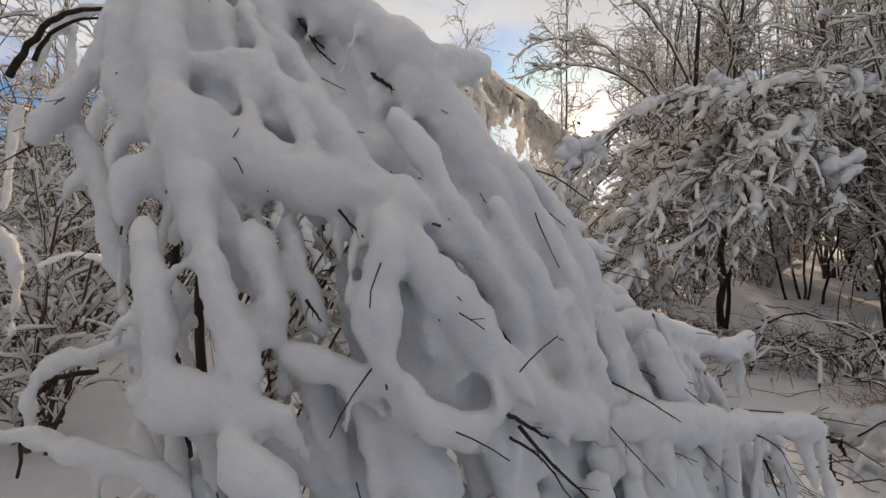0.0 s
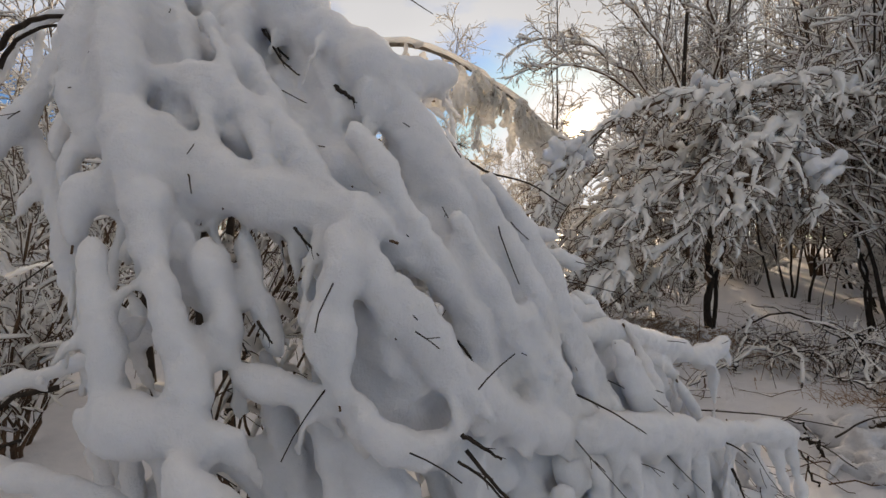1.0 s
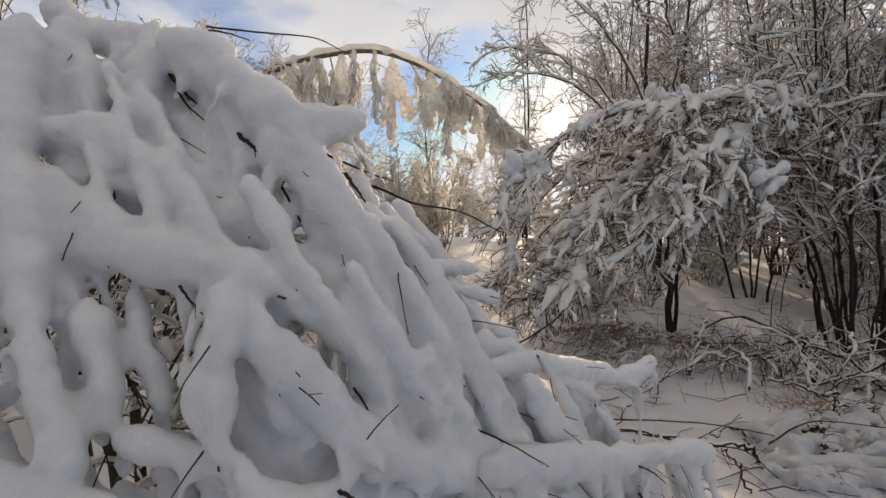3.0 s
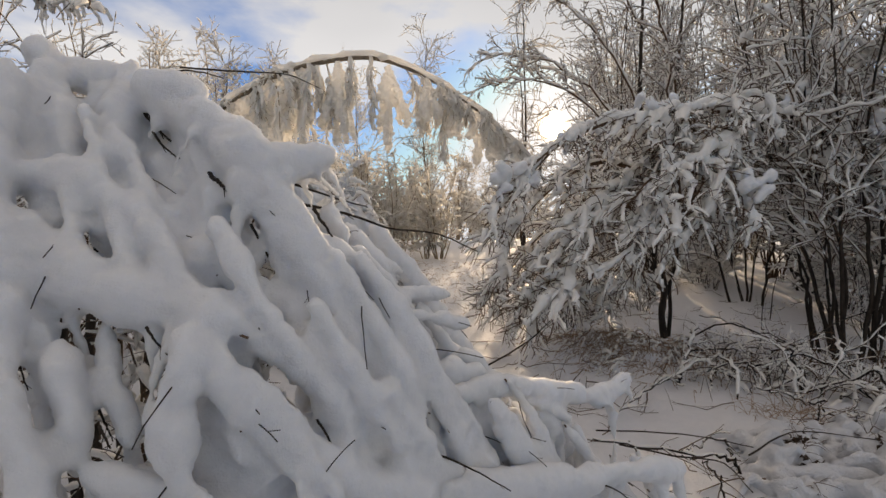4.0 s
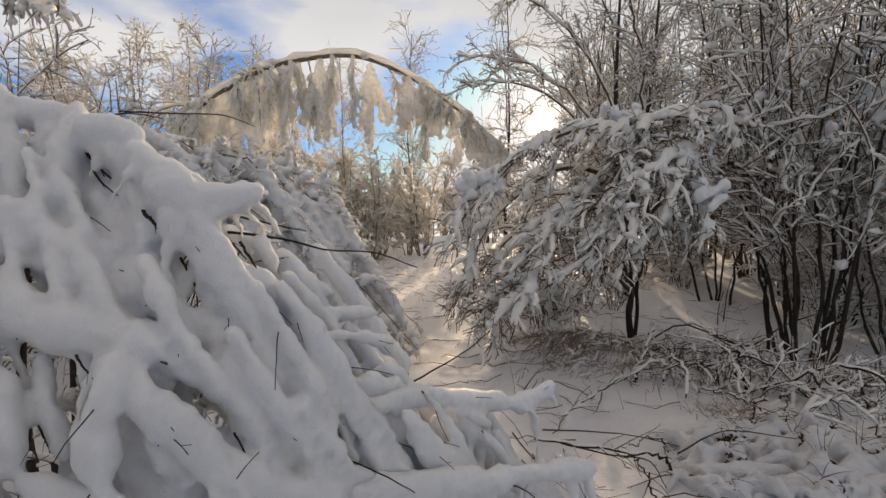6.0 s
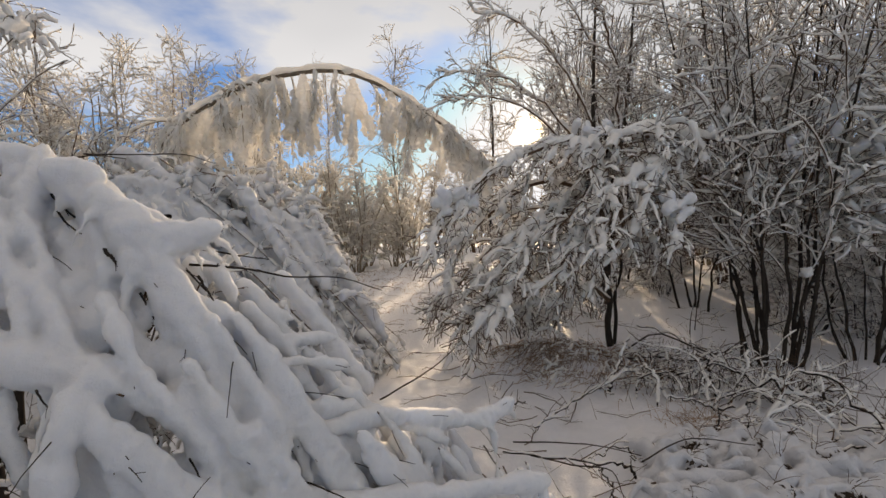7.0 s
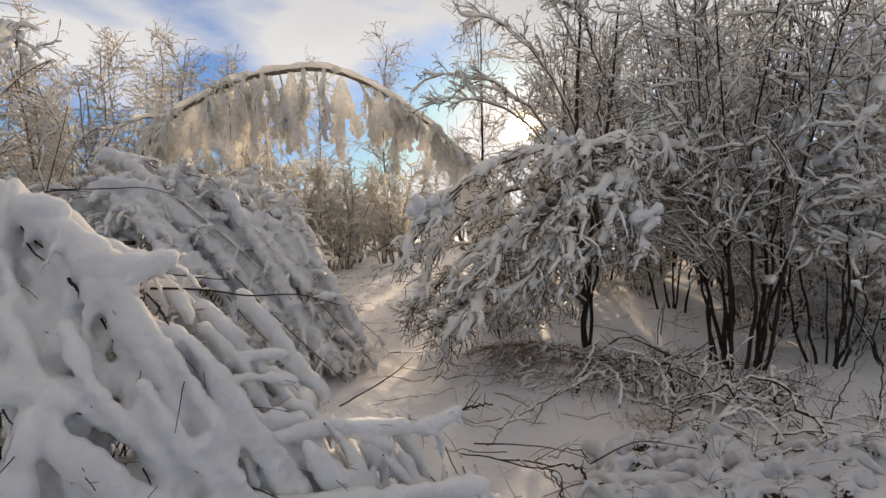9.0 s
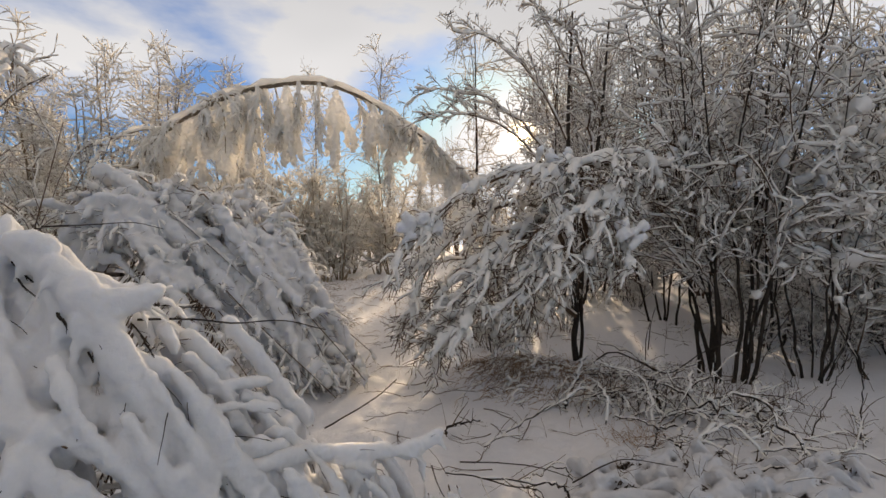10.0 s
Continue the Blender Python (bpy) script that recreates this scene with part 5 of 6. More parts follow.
# ---- further mounds of bowed shrubs ----
def mound(seed, foot, crown, far_foot, spread, count, label, depth=0.05, rise=0.25, side=9, fine=5, bare=0.05, name="bowed_shrub", group="bowed shrubs", bend=0.12, width=0.012, blanket=0.0):
    rng = np.random.default_rng(seed)
    A = []
    for k in range(count):
        j = rng.normal(size=(3, 3)) * spread
        a = np.array(foot) + j[0] * (1, 1, 0)
        b = np.array(crown) + j[1] * (1, 1, 0.4)
        c = np.array(far_foot) + j[2] * (1, 1, 0)
        a[2] = ground_z(a[0], a[1]) - 0.03
        c[2] = ground_z(c[0], c[1]) + 0.02 + rise * rng.random()
        A.append(spline([a, a * 0.45 + b * 0.55 + np.array([0, 0, bend]), b, b * 0.5 + c * 0.5 + np.array([0, 0, bend]), c], 20))
    A = np.array(A)
    RA = np.linspace(width, width * 0.35, 20)[None] * np.ones((count, 1))
    A[:, 1:-1] += rng.normal(size=A[:, 1:-1].shape) * 0.012
    P1, R1 = shoots(A, RA, side, (0.3, 1.0), (0.25, 0.7), (25, 80), 0.45, 0.2, 7, 0.6, rng)
    P2, R2 = shoots(P1, R1, fine, (0.1, 1.0), (0.1, 0.28), (30, 80), 0.3, 0.25, 5, 0.6, rng)
    P1, P2 = above_ground(P1, ground_z), above_ground(P2, ground_z)
    R1, R2 = np.maximum(R1, 0.0035), np.maximum(R2, 0.0022)
    root = woody(name, (foot[0], foot[1], float(ground_z(np.array(foot[0]), np.array(foot[1])))), label, "shrub", [("stem", A, RA, depth * (0.7 if blanket else 1.5), bare + (0.5 if blanket else 0), 0.5), ("branch", P1, R1, depth * 1.1, bare, 0.55), ("twig", P2, R2, depth * 0.6, max(bare * 2, 0.65 if blanket else 0.0), 0.55)],
                 group, BARK_TWIG, BARK_TWIG, SNOW_BOUGH, (6, 4, 3), seed, 5, clods=((1, 0.12, (0.035, 0.09)),) if blanket else ())
    if blanket:
        made = []
        for q in list(range(count)) * 3:
            i = 4 + int(12 * rng.random())
            c = A[q][i:i + 5] + np.array([0, 0, 0.03])
            made.append(sleeve_mesh(c[::2], blanket * (0.6 + 0.7 * rng.random()), blanket * (0.5 + 0.5 * rng.random()), rng))
        for q in range(0, len(P1), 2):
            made.append(sleeve_mesh(P1[q][::3] + np.array([0, 0, 0.02]), blanket * (0.35 + 0.5 * rng.random()), blanket * 0.3, rng))
        v, f = merge(made)
        ob = mesh_object("snow_blanket", v, f, SNOW_HEAVY_DIM)
        fuse = ob.modifiers.new("fuse", "REMESH")
        fuse.mode, fuse.voxel_size, fuse.use_smooth_shade = "VOXEL", 0.025, True
        d = ob.modifiers.new("lumps", "DISPLACE")
        d.texture, d.strength, d.mid_level, d.texture_coords = big, 0.06, 0.45, "GLOBAL"
        under(ob, root, "matted lumpy snow pressed over the twigs")
    return root


# cloths of snow that hang from the arch
def veil():
    rng = np.random.default_rng(55)
    P = spline([(-5.7, 11.2, 0.5), (-5.4, 11.1, 2.4), (-4.5, 10.95, 4.15), (-3.0, 10.8, 5.2), (-1.6, 10.7, 5.6), (-0.4, 10.6, 5.6), (0.9, 10.45, 5.0), (2.1, 10.3, 4.1), (2.9, 10.2, 3.3)], 200)
    made = []

    def hang(a, drop, sway, top, wide):
        """One strip of the cloth, which hangs from a place on the trunk."""
        off = np.array([sway[0], sway[1], 0])
        made.append(sleeve_mesh(np.array([a + (0, 0, 0.05), a + off * 0.45 - (0, 0, drop * 0.4), a + off * 0.9 - (0, 0, drop * 0.8), a + off - (0, 0, drop)]), top, wide, rng))

    # fleecy shoulders, long on the near side of the trunk
    for lo, hi, count, short, long, wide in ((0.08, 0.24, 26, 0.3, 1.0, 0.11), (0.20, 0.45, 100, 0.4, 2.0, 0.10), (0.76, 1.0, 54, 0.25, 1.25, 0.13)):
        for q in range(count):
            a = P[min(199, int((lo + (hi - lo) * (q + rng.random()) / count) * 199))]
            hang(a, short + (long - short) * rng.random() ** 1.3, rng.normal(size=2) * 0.16, 0.05, wide * (0.5 + 0.8 * rng.random()))
    # tassels, which widen downwards and leave the sky open between them
    for x, drop, spread, count in ((-2.5, 0.8, 0.10, 5), (-1.41, 2.2, 0.26, 20), (-0.25, 2.0, 0.30, 22), (0.65, 1.5, 0.28, 14)):
        a = P[int(np.argmin(np.abs(P[:, 0] - x)))]
        for q in range(count):
            f = rng.random()
            hang(a + (0, 0, -0.1 if x == -0.25 else 0), drop * (0.35 + 0.65 * f), np.clip(rng.normal(size=2), -1.6, 1.6) * spread * (0.35 + 0.65 * math.sin(3.0 * f)), 0.05, 0.07 + 0.05 * rng.random())
    ob = mesh_object("snow_veil", *merge(made), SNOW_VEIL)
    fuse = ob.modifiers.new("fuse", "REMESH")
    fuse.mode, fuse.voxel_size, fuse.use_smooth_shade = "VOXEL", 0.03, True
    for tex, much in ((big, 0.11), (small, 0.09)):
        d = ob.modifiers.new("ragged", "DISPLACE")
        d.texture, d.strength, d.mid_level, d.texture_coords = tex, much, 0.6, "GLOBAL"
    under(ob, arch, "ragged cloths of matted snow hanging from the arch")


veil()

MATTED = "mound of thin shrubs pressed over by matted snow"
mound(31, (-3.0, 6.2, 0), (-1.5, 6.0, 2.25), (0.12, 5.1, 0), 0.32, 30, MATTED, 0.035, blanket=0.082)
mound(32, (-3.8, 5.8, 0), (-2.3, 5.7, 2.2), (-0.3, 5.0, 0), 0.34, 24, MATTED, 0.035, blanket=0.082)
mound(34, (-1.8, 6.2, 0), (-0.8, 5.9, 1.85), (0.22, 5.0, 0), 0.26, 22, MATTED, 0.035, blanket=0.076)
mound(33, (-2.4, 8.0, 0), (-1.5, 7.8, 2.4), (-0.2, 7.0, 0), 0.35, 14, "thin shrub bent over under snow beside the clearing", 0.03, 0.25, 9, 5, 0.15)

# ---- brushwood on the ground ----
BRUSH = "brushwood and weeds"


def brush_heap(seed, centre, spread, count, length, height, label):
    """Dead twigs thrown over one another, each an uneven bow from the snow and back to it, with side twigs and thin lines of snow."""
    rng = np.random.default_rng(seed)
    A = []
    for k in range(count):
        x, y = centre[0] + rng.normal() * spread[0], centre[1] + rng.normal() * spread[1]
        a = math.radians(rng.normal() * 45 + (0 if rng.random() < 0.75 else 110))
        run, top = length * (0.4 + 0.9 * rng.random()), height * (0.25 + 0.9 * rng.random() ** 1.5)
        d = np.array([math.cos(a), math.sin(a) * 0.7])
        lift = 0.02 if rng.random() < 0.5 else 0.5 * top
        pts = []
        for f, h in ((0.0, -0.03), (0.25, 0.7 * top), (0.55, top), (0.8, 0.75 * top), (1.0, lift)):
            p = np.array([x, y]) + d * run * f + rng.normal(size=2) * 0.05
            pts.append((p[0], p[1], float(ground_z(p[0], p[1])) + h))
        A.append(spline(pts, 18))
    A = np.array(A)
    A[:, 1:] += rng.normal(size=A[:, 1:].shape) * 0.008
    RA = np.linspace(0.010, 0.004, 18)[None] * (0.5 + 0.8 * rng.random((count, 1)))
    P1, R1 = shoots(A, RA, 7, (0.15, 1.0), (0.1, 0.4), (20, 60), 0.12, 0.14, 7, 0.6, rng, 0.1)
    P2, R2 = shoots(P1, R1, 3, (0.2, 1.0), (0.05, 0.16), (25, 65), 0.1, 0.16, 5, 0.6, rng)
    P1, P2 = above_ground(P1, ground_z), above_ground(P2, ground_z)
    R1, R2 = np.maximum(R1, 0.0028), np.maximum(R2, 0.002)
    return woody("brushwood_heap", (centre[0], centre[1], float(ground_z(np.array(centre[0]), np.array(centre[1])))), label, "brushwood", [("stem", A, RA, 0.017, 0.2, 0.4), ("branch", P1, R1, 0.014, 0.35, 0.4), ("twig", P2, R2, 0.010, 0.6, 0.4)], BRUSH, BARK_DARK, BARK_TWIG, SNOW_BOUGH, (6, 4, 3), seed, 5)


brush_heap(44, (3.2, 3.5), (0.26, 0.25), 15, 0.75, 0.38, "tangled heap of dark dead twigs lined with snow")
brush_heap(45, (4.0, 3.5), (0.45, 0.4), 13, 1.2, 0.36, "dead branches bowed over the snow and lined with it")
brush_heap(46, (3.6, 4.6), (0.45, 0.3), 7, 0.8, 0.30, "thin dead twigs over the hummock beside the tree")


def fallen_branch(points, r, depth, fork=None):
    """A dead branch on the snow, with side twigs and a ridge of snow on it."""
    rng = np.random.default_rng(int(abs(points[0][0]) * 1000 + points[0][1] * 77))
    r, depth = r * 0.78, depth * 0.75
    pts = [np.array(q) for q in points]
    end = 0 if pts[0][2] < pts[-1][2] else -1
    e = pts[end]
    low = float(ground_z(e[0], e[1]))
    if e[2] > low + 0.02:
        out = unit(e - pts[1 if end == 0 else -2]) * 0.5
        q = e + np.array([out[0], out[1], 0]) * (e[2] - low + 0.05)
        q[2] = float(ground_z(q[0], q[1])) - 0.01
        pts = [q] + pts if end == 0 else pts + [q]
    P = spline(pts, 22)[None]
    P[0, 1:-1] += rng.normal(size=(20, 3)) * 0.011
    P = above_ground(P, ground_z, 0.004)
    if e is pts[-1] or len(pts) > len(points):
        P[0, -1 if end == -1 else 0, 2] -= 0.015
    R = (r * np.linspace(1, 0.5, 22))[None] if end == 0 else (r * np.linspace(0.5, 1, 22))[None]
    root = thing("fallen_branch", tuple(P[0, end]), "dead dark branch fallen on the snow" + (" with a ridge of snow" if depth > 0.015 else " and bare of snow"), "branch", "fallen branches")
    under(mesh_object("stem", *tubes(P, R, 7), BARK_DARK), root)
    lines = [(P, R)]
    if fork:
        Q = spline(fork, 10)[None]
        S = (r * 0.65 * np.linspace(1, 0.5, 10))[None]
        under(mesh_object("side_stem", *tubes(Q, S, 6), BARK_DARK), root)
        lines.append((Q, S))
    long = float(np.sum(np.linalg.norm(np.diff(P[0], axis=0), axis=1)))
    if long > 0.3:
        T, U = shoots(P, R, int(3 + 5 * long), (0.1, 0.98), (0.08, 0.3), (25, 60), 0.1, 0.12, 6, 0.6, rng, 0.15)
        T = above_ground(T, ground_z, 0.006)
        under(mesh_object("twig", *tubes(T, np.maximum(U, 0.002), 4), BARK_TWIG), root, kind="stuff")
        lines.append((T, U))
    if depth:
        caps = [snow_caps(a + b[..., None] * np.array([0, 0, 0.5]), b * 0.45, depth if k == 0 else depth * 0.6, 6, rng, 0.0 if k == 0 else 0.4, 0.4, 2) for k, (a, b) in enumerate(lines)]
        under(mesh_object("snow_load", *merge(caps), SNOW_BOUGH), root, "white snow lying along the branch", "stuff")


fallen_branch([(3.40, 3.50, 0.02), (3.60, 3.32, 0.14), (3.81, 3.10, 0.33), (3.93, 2.96, 0.37), (4.01, 2.82, 0.31), (3.97, 2.73, 0.21), (4.01, 2.58, 0.14), (3.97, 2.42, 0.02)], 0.0181, 0.0248)
fallen_branch([(4.19, 3.75, -0.02), (4.19, 3.36, -0.05), (4.16, 3.02, -0.03), (4.03, 2.55, 0.00)], 0.0151, 0.0193)
fallen_branch([(4.43, 3.70, 0.00), (4.40, 3.39, 0.05), (4.23, 3.06, -0.01), (3.56, 2.50, -0.03)], 0.0147, 0.02)
fallen_branch([(3.65, 4.00, -0.04), (3.99, 4.23, 0.11), (4.28, 4.40, 0.20), (4.69, 4.60, 0.27)], 0.0121, 0.02)
fallen_branch([(3.56, 5.00, 0.44), (3.79, 4.71, 0.39), (3.90, 4.48, 0.28), (3.99, 4.20, 0.14)], 0.0126, 0.02, [(3.91, 4.50, 0.27), (3.92, 4.50, 0.57), (3.98, 4.50, 0.79)])
fallen_branch([(3.17, 3.00, 0.08), (3.22, 2.83, 0.01), (3.25, 2.70, -0.03)], 0.0147, 0.02)
fallen_branch([(3.01, 2.95, 0.06), (3.45, 2.95, 0.04), (3.80, 2.95, 0.02)], 0.006, 0.012)
fallen_branch([(3.13, 2.70, 0.26), (3.06, 2.65, 0.01)], 0.006, 0)
fallen_branch([(3.34, 2.75, 0.15), (3.25, 2.70, -0.01)], 0.00525, 0)
fallen_branch([(3.50, 2.70, 0.15), (3.34, 2.60, -0.02)], 0.006, 0)
fallen_branch([(2.78, 2.45, 0.09), (2.99, 2.42, 0.03), (3.18, 2.40, 0.05)], 0.0151, 0.0275)
fallen_branch([(3.45, 2.40, 0.02), (3.67, 2.40, 0.05), (3.91, 2.40, 0.04), (4.07, 2.40, 0.01)], 0.0147, 0.0165)
fallen_branch([(3.40, 2.15, 0.05), (3.55, 2.15, 0.03), (3.71, 2.15, 0.03)], 0.0126, 0.02)
fallen_branch([(4.44, 2.90, 0.07), (4.77, 3.08, 0.23), (5.11, 3.27, 0.43), (5.37, 3.40, 0.59)], 0.008, 0)
fallen_branch([(5.03, 3.00, 0.06), (5.18, 3.10, 0.59)], 0.0126, 0)
fallen_branch([(4.72, 2.70, 0.01), (4.91, 2.92, 0.12), (4.97, 3.10, 0.19)], 0.0075, 0.01)
fallen_branch([(5.62, 4.30, 0.06), (5.68, 4.35, 0.29), (5.71, 4.40, 0.51)], 0.0075, 0)
fallen_branch([(1.25, 2.30, 0.21), (1.67, 2.30, 0.13), (1.99, 2.30, 0.08)], 0.0126, 0.012)
fallen_branch([(1.76, 2.35, 0.11), (1.92, 2.42, 0.11), (2.10, 2.50, 0.10)], 0.0075, 0.012)
fallen_branch([(1.73, 2.30, 0.11), (1.79, 2.15, 0.11)], 0.0075, 0)
fallen_branch([(1.63, 2.90, 0.10), (1.96, 3.33, 0.06), (2.61, 4.00, 0.04)], 0.0126, 0.025)
fallen_branch([(1.45, 3.40, 0.09), (1.58, 3.40, 0.11), (1.70, 3.40, 0.12)], 0.0147, 0)
fallen_branch([(3.09, 4.30, 0.47), (2.93, 4.16, 0.27), (2.74, 4.00, 0.05)], 0.0181, 0.033)
fallen_branch([(3.13, 3.90, 0.18), (3.35, 3.90, 0.15), (3.59, 3.90, 0.15)], 0.0126, 0.01)
fallen_branch([(2.83, 3.20, 0.16), (3.08, 3.24, 0.11), (3.29, 3.27, 0.02), (3.50, 3.30, 0.02)], 0.0121, 0.0165)
fallen_branch([(3.18, 3.60, 0.46), (3.15, 3.60, 0.27), (3.12, 3.60, 0.14)], 0.006, 0)
fallen_branch([(3.02, 2.85, 0.18), (2.94, 2.80, 0.03)], 0.0075, 0)


# ---- small growth on the ground ----
def blades(name, seed, count, where, tall, bend, thick, mat, label, category):
    """Thin stalks that stand or lean out of the snow."""
    rng = np.random.default_rng(seed)
    foot = where(rng, count)
    foot[:, 2] = ground_z(foot[:, 0], foot[:, 1]) - 0.02
    n = 5
    h = tall[0] + (tall[1] - tall[0]) * rng.random(count)
    d = unit(rng.normal(size=(count, 3)) * np.array([bend, bend, 0]) + np.array([0, 0, 1.0]))
    out = [foot]
    for k in range(n - 1):
        d = unit(d + rng.normal(size=(count, 3)) * 0.06 + np.array([0, 0, -0.25 * bend]) * k)
        out.append(out[-1] + d * (h / (n - 1))[:, None])
    P = np.stack(out, 1)
    P[:, 1:, 2] = np.maximum(P[:, 1:, 2], ground_z(P[:, 1:, 0], P[:, 1:, 1]) + 0.004)
    v, f = tubes(P, thick * np.linspace(1, 0.35, n)[None] * np.ones((count, 1)), 3)
    return tagged(mesh_object(name, v, f, mat), label, category, kind="stuff")


def disc(cx, cy, rx, ry):
    return lambda rng, n: np.stack([cx + rng.normal(size=n) * rx, cy + rng.normal(size=n) * ry, np.zeros(n)], -1)


def laid_grass(seed, count, centre, spread, flow, tall):
    """Grass and thin weeds laid flat down a hummock, dusted with snow."""
    rng = np.random.default_rng(seed)
    foot = np.stack([centre[0] + rng.normal(size=count) * spread[0], centre[1] + rng.normal(size=count) * spread[1], np.zeros(count)], -1)
    n = 6
    h = tall[0] + (tall[1] - tall[0]) * rng.random(count)
    d = unit(np.array([flow[0], flow[1], 0.9]) + rng.normal(size=(count, 3)) * np.array([0.55, 0.55, 0.35]))
    out = [foot]
    for k in range(n - 1):
        d = unit(d + np.array([flow[0] * 0.25, flow[1] * 0.25, -0.42]) + rng.normal(size=(count, 3)) * 0.14)
        out.append(out[-1] + d * (h / (n - 1))[:, None])
    P = np.stack(out, 1)
    P[..., 2] += ground_z(P[:, :1, 0], P[:, :1, 1])
    P = above_ground(P, ground_z, 0.004)
    P[:, 0, 2] -= 0.02
    R = 0.0034 * np.linspace(1, 0.4, n)[None] * (0.6 + 0.8 * rng.random((count, 1)))
    grass = tagged(mesh_object("dry_grass", *tubes(P, R, 3), GRASS_DRY), "brown dry grass laid flat and dusted with snow", "grass", kind="stuff")
    v, f = snow_caps(P[::7], R[::7], 0.022, 4, rng, 0.3, 0.5)
    under(mesh_object("snow_dust", v, f, SNOW_BOUGH), grass, "snow lying on the grass", "stuff")


laid_grass(61, 2000, (2.95, 5.5), (0.42, 0.38), (-0.75, -0.6), (0.12, 0.34))
laid_grass(66, 500, (2.45, 4.75), (0.3, 0.28), (-0.7, -0.5), (0.10, 0.28))
laid_grass(67, 500, (3.3, 4.7), (0.35, 0.35), (-0.5, -0.7), (0.10, 0.3))
blades("dry_grass", 62, 100, disc(2.95, 3.05, 0.13, 0.10), (0.10, 0.28), 0.8, 0.0024, GRASS_DRY, "tuft of dry grass among fallen twigs", "grass")
blades("weed_stalk", 63, 110, lambda rng, n: np.stack([1.2 + 5.5 * rng.random(n), 2.6 + 4.5 * rng.random(n), np.zeros(n)], -1), (0.08, 0.5), 0.35, 0.0028, BARK_TWIG, "thin dry stalks standing out of the snow", "weeds")
blades("weed_stalk", 68, 130, disc(4.2, 3.9, 0.6, 0.4), (0.15, 0.5), 0.25, 0.003, BARK_TWIG, "thin dry stalks standing out of the snow", "weeds")
blades("weed_stalk", 64, 420, lambda rng, n: np.stack([-7.0 + 6.0 * rng.random(n), 3.4 + 5.0 * rng.random(n), np.zeros(n)], -1), (0.15, 0.7), 0.3, 0.003, BARK_TWIG, "thin dry stalks standing out of the snow", "weeds")
blades("dry_grass", 65, 900, lambda rng, n: np.stack([-1.5 + 6.0 * rng.random(n), 7.0 + 6.5 * rng.random(n), np.zeros(n)], -1), (0.06, 0.3), 0.9, 0.004, GRASS_DRY, "sparse dry grass on the snowy bank", "grass")


def tussock(seed, x, y, size, hollow):
    """Dead weeds capped by fingers of snow that meet in a low hump; dark leaves between them deepen the hollows."""
    rng = np.random.default_rng(seed)
    z = float(ground_z(np.array(x), np.array(y)))
    root = thing("snowy_tussock", (x, y, z), "dead weeds capped by fingers of snow with dark hollows", "tussock", "tussocks by the path")
    parts = []
    for q in range(15):
        a = rng.random() * 6.28
        c = np.array([x + rng.normal() * size * 0.55, y + rng.normal() * size * 0.4, z])
        run = size * (0.35 + 0.8 * rng.random())
        out = np.array([math.cos(a), math.sin(a) * 0.8, 0]) * run
        top = c + np.array([0, 0, size * (0.05 + 0.40 * rng.random() ** 1.5)]) + rng.normal(size=3) * size * 0.08
        r = size * (0.10 + 0.10 * rng.random())
        parts.append(sleeve_mesh(np.array([c - out - np.array([0, 0, 0.03]), c * 0.5 - out * 0.25 + top * 0.5, top, top * 0.55 + c * 0.45 + out * 0.4, c + out - np.array([0, 0, 0.03])]), r, r * (0.6 + 0.4 * rng.random()), rng))
    for q in range(3):
        c = np.array([x + rng.normal() * size * 0.5, y + rng.normal() * size * 0.4, z + 0.01])
        w = np.array([size * (0.5 + 0.4 * rng.random()), size * 0.2 * rng.normal(), 0])
        parts.append(sleeve_mesh(np.array([c - w, c + np.array([0, 0, size * 0.1]), c + w]), size * 0.2, size * 0.15, rng))
    v, f = merge(parts)
    ob = mesh_object("snow_cap", v, f, SNOW_TUSSOCK_DIM)
    fuse = ob.modifiers.new("fuse", "REMESH")
    fuse.mode, fuse.voxel_size, fuse.use_smooth_shade = "VOXEL", 0.013, True
    soft = ob.modifiers.new("soften", "SMOOTH")
    soft.factor, soft.iterations = 0.5, 7
    d = ob.modifiers.new("lumps", "DISPLACE")
    d.texture, d.strength, d.mid_level, d.texture_coords = small, 0.018, 0.5, "GLOBAL"
    under(ob, root)
    # dead leaves, coloured near black to stand for the hollow's shade as well
    n = 60 if hollow < -0.15 else 22
    c = np.stack([x + hollow * size + rng.normal(size=n) * size * 0.16, y - size * 0.45 + rng.normal(size=n) * size * 0.1, z + size * (0.02 + 0.35 * rng.random(n))], -1)
    u = unit(rng.normal(size=(n, 3))) * size * 0.10
    w = unit(np.cross(u, rng.normal(size=(n, 3)))) * size * 0.05
    curl = unit(np.cross(u, w)) * size * 0.05
    V = np.stack([c - u - curl, c + w, c + u - curl, c - w], 1).reshape(-1, 3)
    under(mesh_object("dead_leaf", V, np.arange(4 * n).reshape(-1, 4), LEAF_DRY, False), root, "shrivelled brown leaves, darkened for the hollow's shade", "stuff")
    P, R = shoots(np.array([spline([(x, y, z), (x, y - size * 0.3, z + size * 0.6)], 6)]), np.full((1, 6), 0.003), 9, (0.1, 1.0), (size * 0.4, size * 1.0), (20, 80), 0.3, 0.12, 6, 0.7, rng)
    P = above_ground(P, ground_z)
    v, f = tubes(P, R, 4)
    under(mesh_object("stalk", v, f, BARK_TWIG), root, kind="stuff")


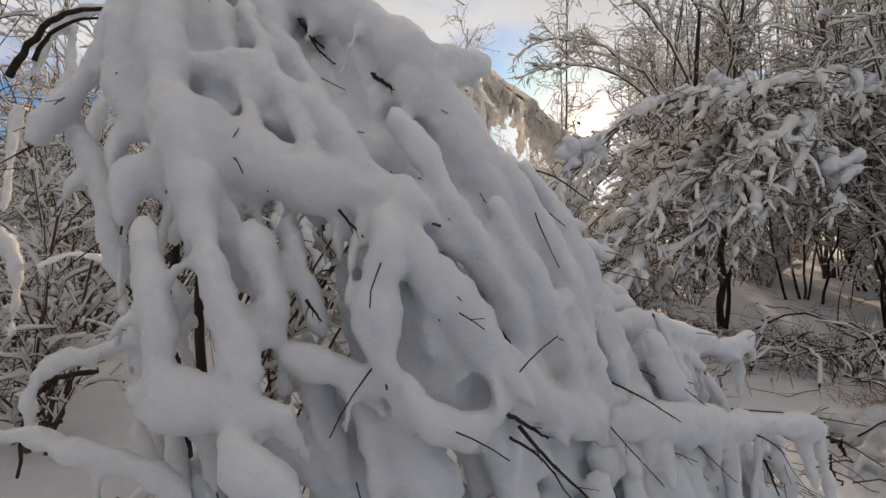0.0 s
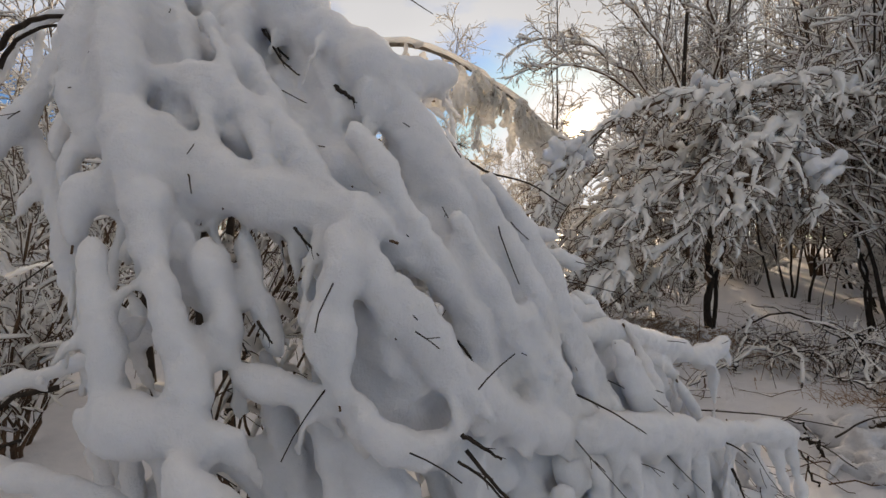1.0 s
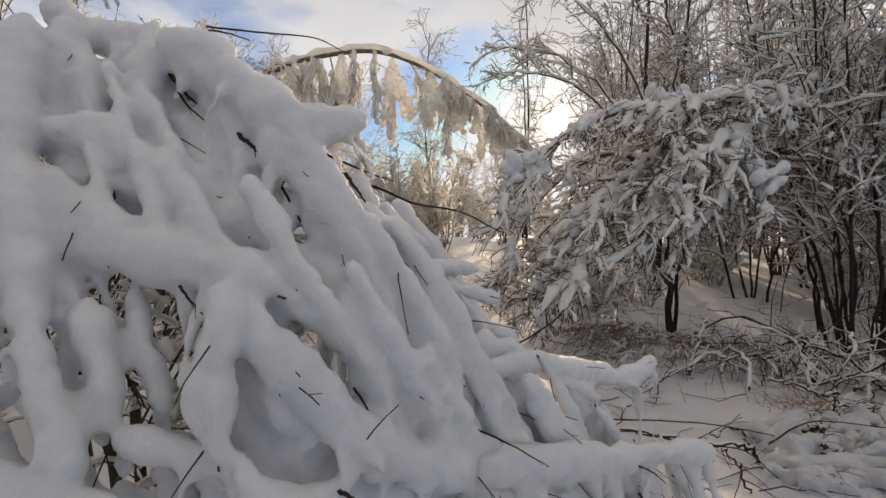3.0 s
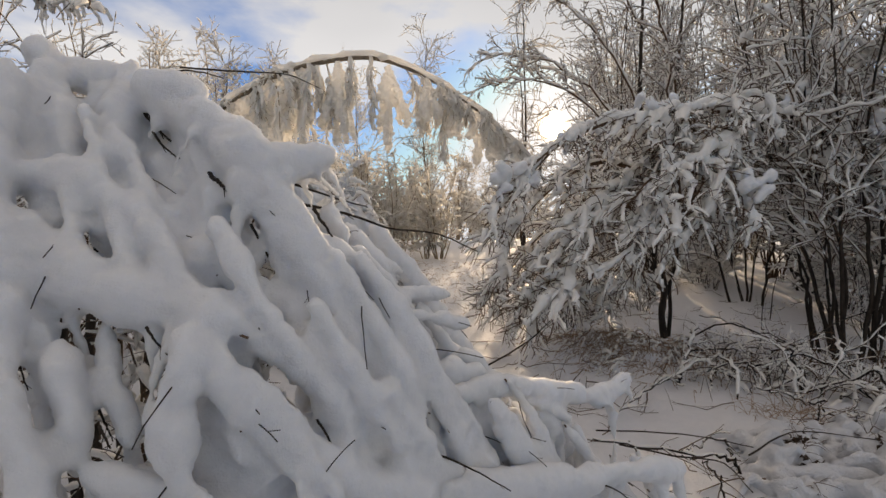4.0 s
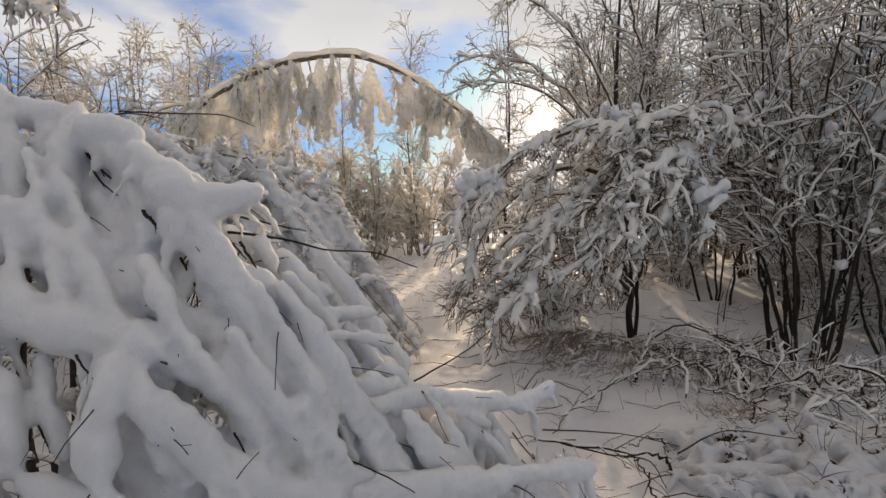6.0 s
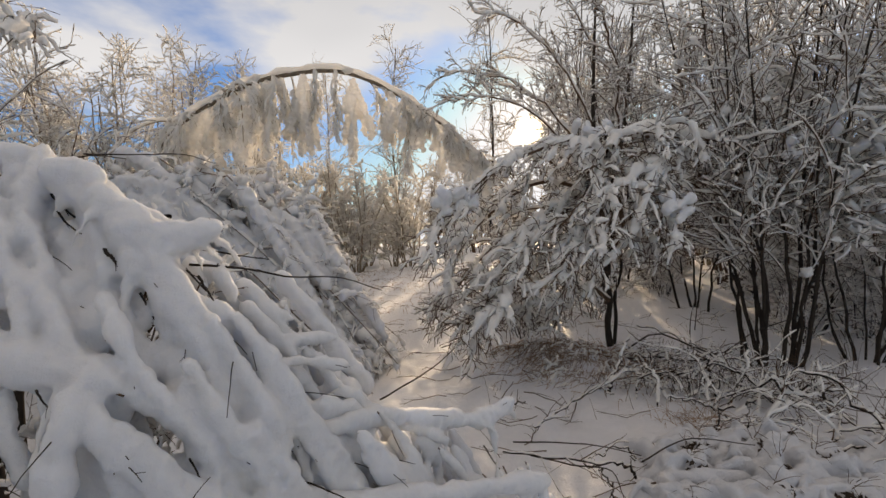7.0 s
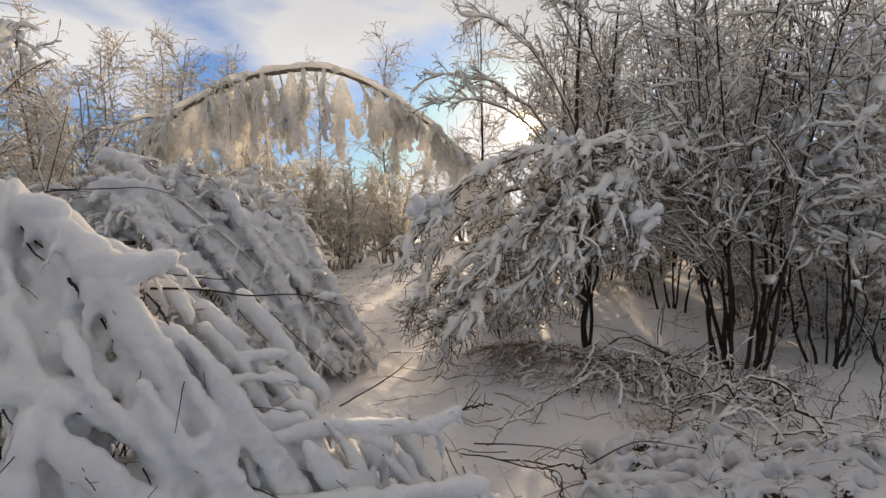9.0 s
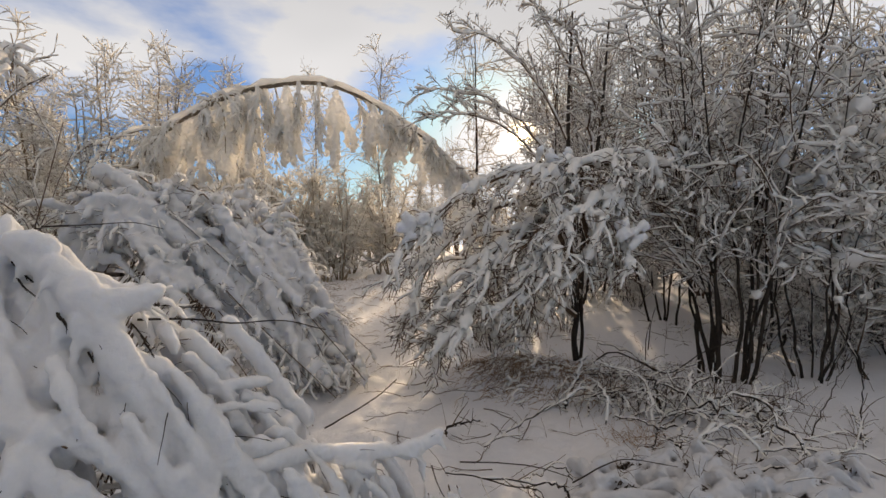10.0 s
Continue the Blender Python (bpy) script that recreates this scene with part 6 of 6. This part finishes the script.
for k, (x, y, s, h) in enumerate(((2.42, 2.36, 0.26, -0.1), (2.85, 2.2, 0.26, -0.2), (3.2, 2.3, 0.24, 0.1), (2.65, 2.62, 0.22, -0.3), (2.95, 2.5, 0.24, 0.2), (3.62, 2.2, 0.24, 0.1), (3.4, 1.95, 0.2, 0.0), (2.2, 2.05, 0.16, 0.1), (4.1, 2.4, 0.22, 0.0), (2.6, 1.95, 0.2, 0.3), (3.0, 1.9, 0.22, -0.2))):
    tussock(200 + k, x, y, s, h)



def litter(seed, count, where, size, mat, label):
    """Forked twigs that lie on the snow, half sunk in it."""
    rng = np.random.default_rng(seed)
    foot = where(rng, count)
    a = rng.random(count) * 6.28
    d = np.stack([np.cos(a), np.sin(a), np.zeros(count)], -1)
    out = [foot]
    for k in range(5):
        d = unit(d + rng.normal(size=(count, 3)) * np.array([0.2, 0.2, 0.0]))
        out.append(out[-1] + d * (size * (0.4 + rng.random(count)) / 5)[:, None])
    P = np.stack(out, 1)
    P[..., 2] = ground_z(P[..., 0], P[..., 1]) + 0.006 + 0.02 * rng.random((count, 6))
    R = 0.0035 * (0.6 + rng.random((count, 1))) * np.linspace(1, 0.4, 6)[None]
    Q, S = shoots(P, R, 3, (0.2, 0.9), (size * 0.15, size * 0.4), (30, 60), 0.0, 0.2, 4, 0.7, rng)
    Q[..., 2] = np.maximum(Q[..., 2] * 0.3 + 0.7 * (ground_z(Q[..., 0], Q[..., 1]) + 0.02), ground_z(Q[..., 0], Q[..., 1]) + 0.004)
    v, f = merge([tubes(P, R, 4), tubes(Q, S, 3)])
    return tagged(mesh_object("twig_litter", v, f, mat), label, "twigs", kind="stuff")


litter(81, 90, lambda rng, n: np.stack([0.9 + 4.5 * rng.random(n), 2.0 + 4.5 * rng.random(n), np.zeros(n)], -1), 0.5, BARK_TWIG, "thin dark twigs lying on the snow")
litter(82, 120, lambda rng, n: np.stack([-1.0 + 8.0 * rng.random(n), 6.5 + 7.0 * rng.random(n), np.zeros(n)], -1), 0.7, BARK_TWIG, "thin dark twigs lying on the bank")


def clump(seed, centre, spread, count, size, label):
    """A clump of snow caught in twigs: a few lobes grown together."""
    rng = np.random.default_rng(seed)
    made = []
    for q in range(count):
        c = np.array(centre) + rng.normal(size=3) * spread
        d = unit(np.array([rng.normal(), rng.normal(), -0.6])) * size * (0.7 + 0.8 * rng.random())
        made.append(sleeve_mesh(np.array([c - d, c, c + d - np.array([0, 0, size * 0.5])]), size * (0.4 + 0.4 * rng.random()), size * (0.3 + 0.3 * rng.random()), rng))
    v, f = merge(made)
    ob = mesh_object("snow_clump", v, f, SNOW_HEAVY_DIM)
    fuse = ob.modifiers.new("fuse", "REMESH")
    fuse.mode, fuse.voxel_size, fuse.use_smooth_shade = "VOXEL", 0.014, True
    d = ob.modifiers.new("lumps", "DISPLACE")
    d.texture, d.strength, d.mid_level, d.texture_coords = big, 0.05, 0.5, "GLOBAL"
    return tagged(ob, label, "snow clump", "snow clumps in the trees")


CAUGHT = "clump of snow caught in the drooping twigs"
clump(301, (3.45, 4.0, 1.82), 0.06, 7, 0.09, CAUGHT)
clump(304, (1.15, 4.0, 1.76), 0.06, 6, 0.09, CAUGHT)
clump(305, (2.85, 4.65, 2.62), 0.09, 7, 0.09, CAUGHT)
clump(306, (4.5, 4.82, 2.74), 0.05, 5, 0.07, CAUGHT)
clump(307, (1.74, 4.2, 2.26), 0.05, 5, 0.075, CAUGHT)
clump(308, (1.36, 4.08, 1.95), 0.06, 6, 0.08, CAUGHT)
ALDER = "clump of snow caught in the alder twigs"
clump(302, (5.5, 4.3, 2.85), 0.08, 7, 0.10, ALDER)
clump(303, (5.65, 4.2, 2.15), 0.12, 7, 0.09, ALDER)
clump(309, (5.1, 4.2, 2.45), 0.10, 6, 0.07, ALDER)
for k, (x, y, z, size) in enumerate(((6.1, 4.3, 1.75, 0.06), (5.95, 4.2, 2.5, 0.075), (6.4, 4.4, 2.15, 0.065), (6.3, 4.35, 2.9, 0.07), (6.7, 4.5, 1.6, 0.055), (5.75, 4.25, 3.2, 0.06))):
    clump(310 + k, (x, y, z), 0.11, 7, size, ALDER)

# tip of a laden bough that hangs into view from a tree beside the path
def hanging_bough():
    rng = np.random.default_rng(401)
    P = spline([(-4.9, 4.6, 0.0), (-4.8, 4.5, 2.4), (-4.0, 4.1, 3.7), (-3.0, 3.85, 3.62), (-2.25, 3.75, 3.15)], 24)[None]
    R = np.linspace(0.05, 0.008, 24)[None]
    P1, R1 = shoots(P, R, 26, (0.45, 1.0), (0.25, 0.7), (25, 65), 0.4, 0.16, 7, 0.5, rng)
    P2, R2 = shoots(P1, R1, 5, (0.1, 1.0), (0.1, 0.3), (25, 70), 0.4, 0.2, 6, 0.6, rng)
    R1, R2 = np.maximum(R1, 0.005), np.maximum(R2, 0.003)
    return woody("leaning_sapling", (-4.9, 4.6, 0.0), "sapling leaning over with a laden drooping tip", "sapling", [("stem", P, R, 0.05, 0.0, 0.4), ("branch", P1, R1, 0.06, 0.1, 0.5), ("twig", P2, R2, 0.045, 0.2, 0.5)], sides=(8, 5, 4), seed=401, snow_sides=5, clods=((1, 0.15, (0.04, 0.08)),))


hanging_bough()
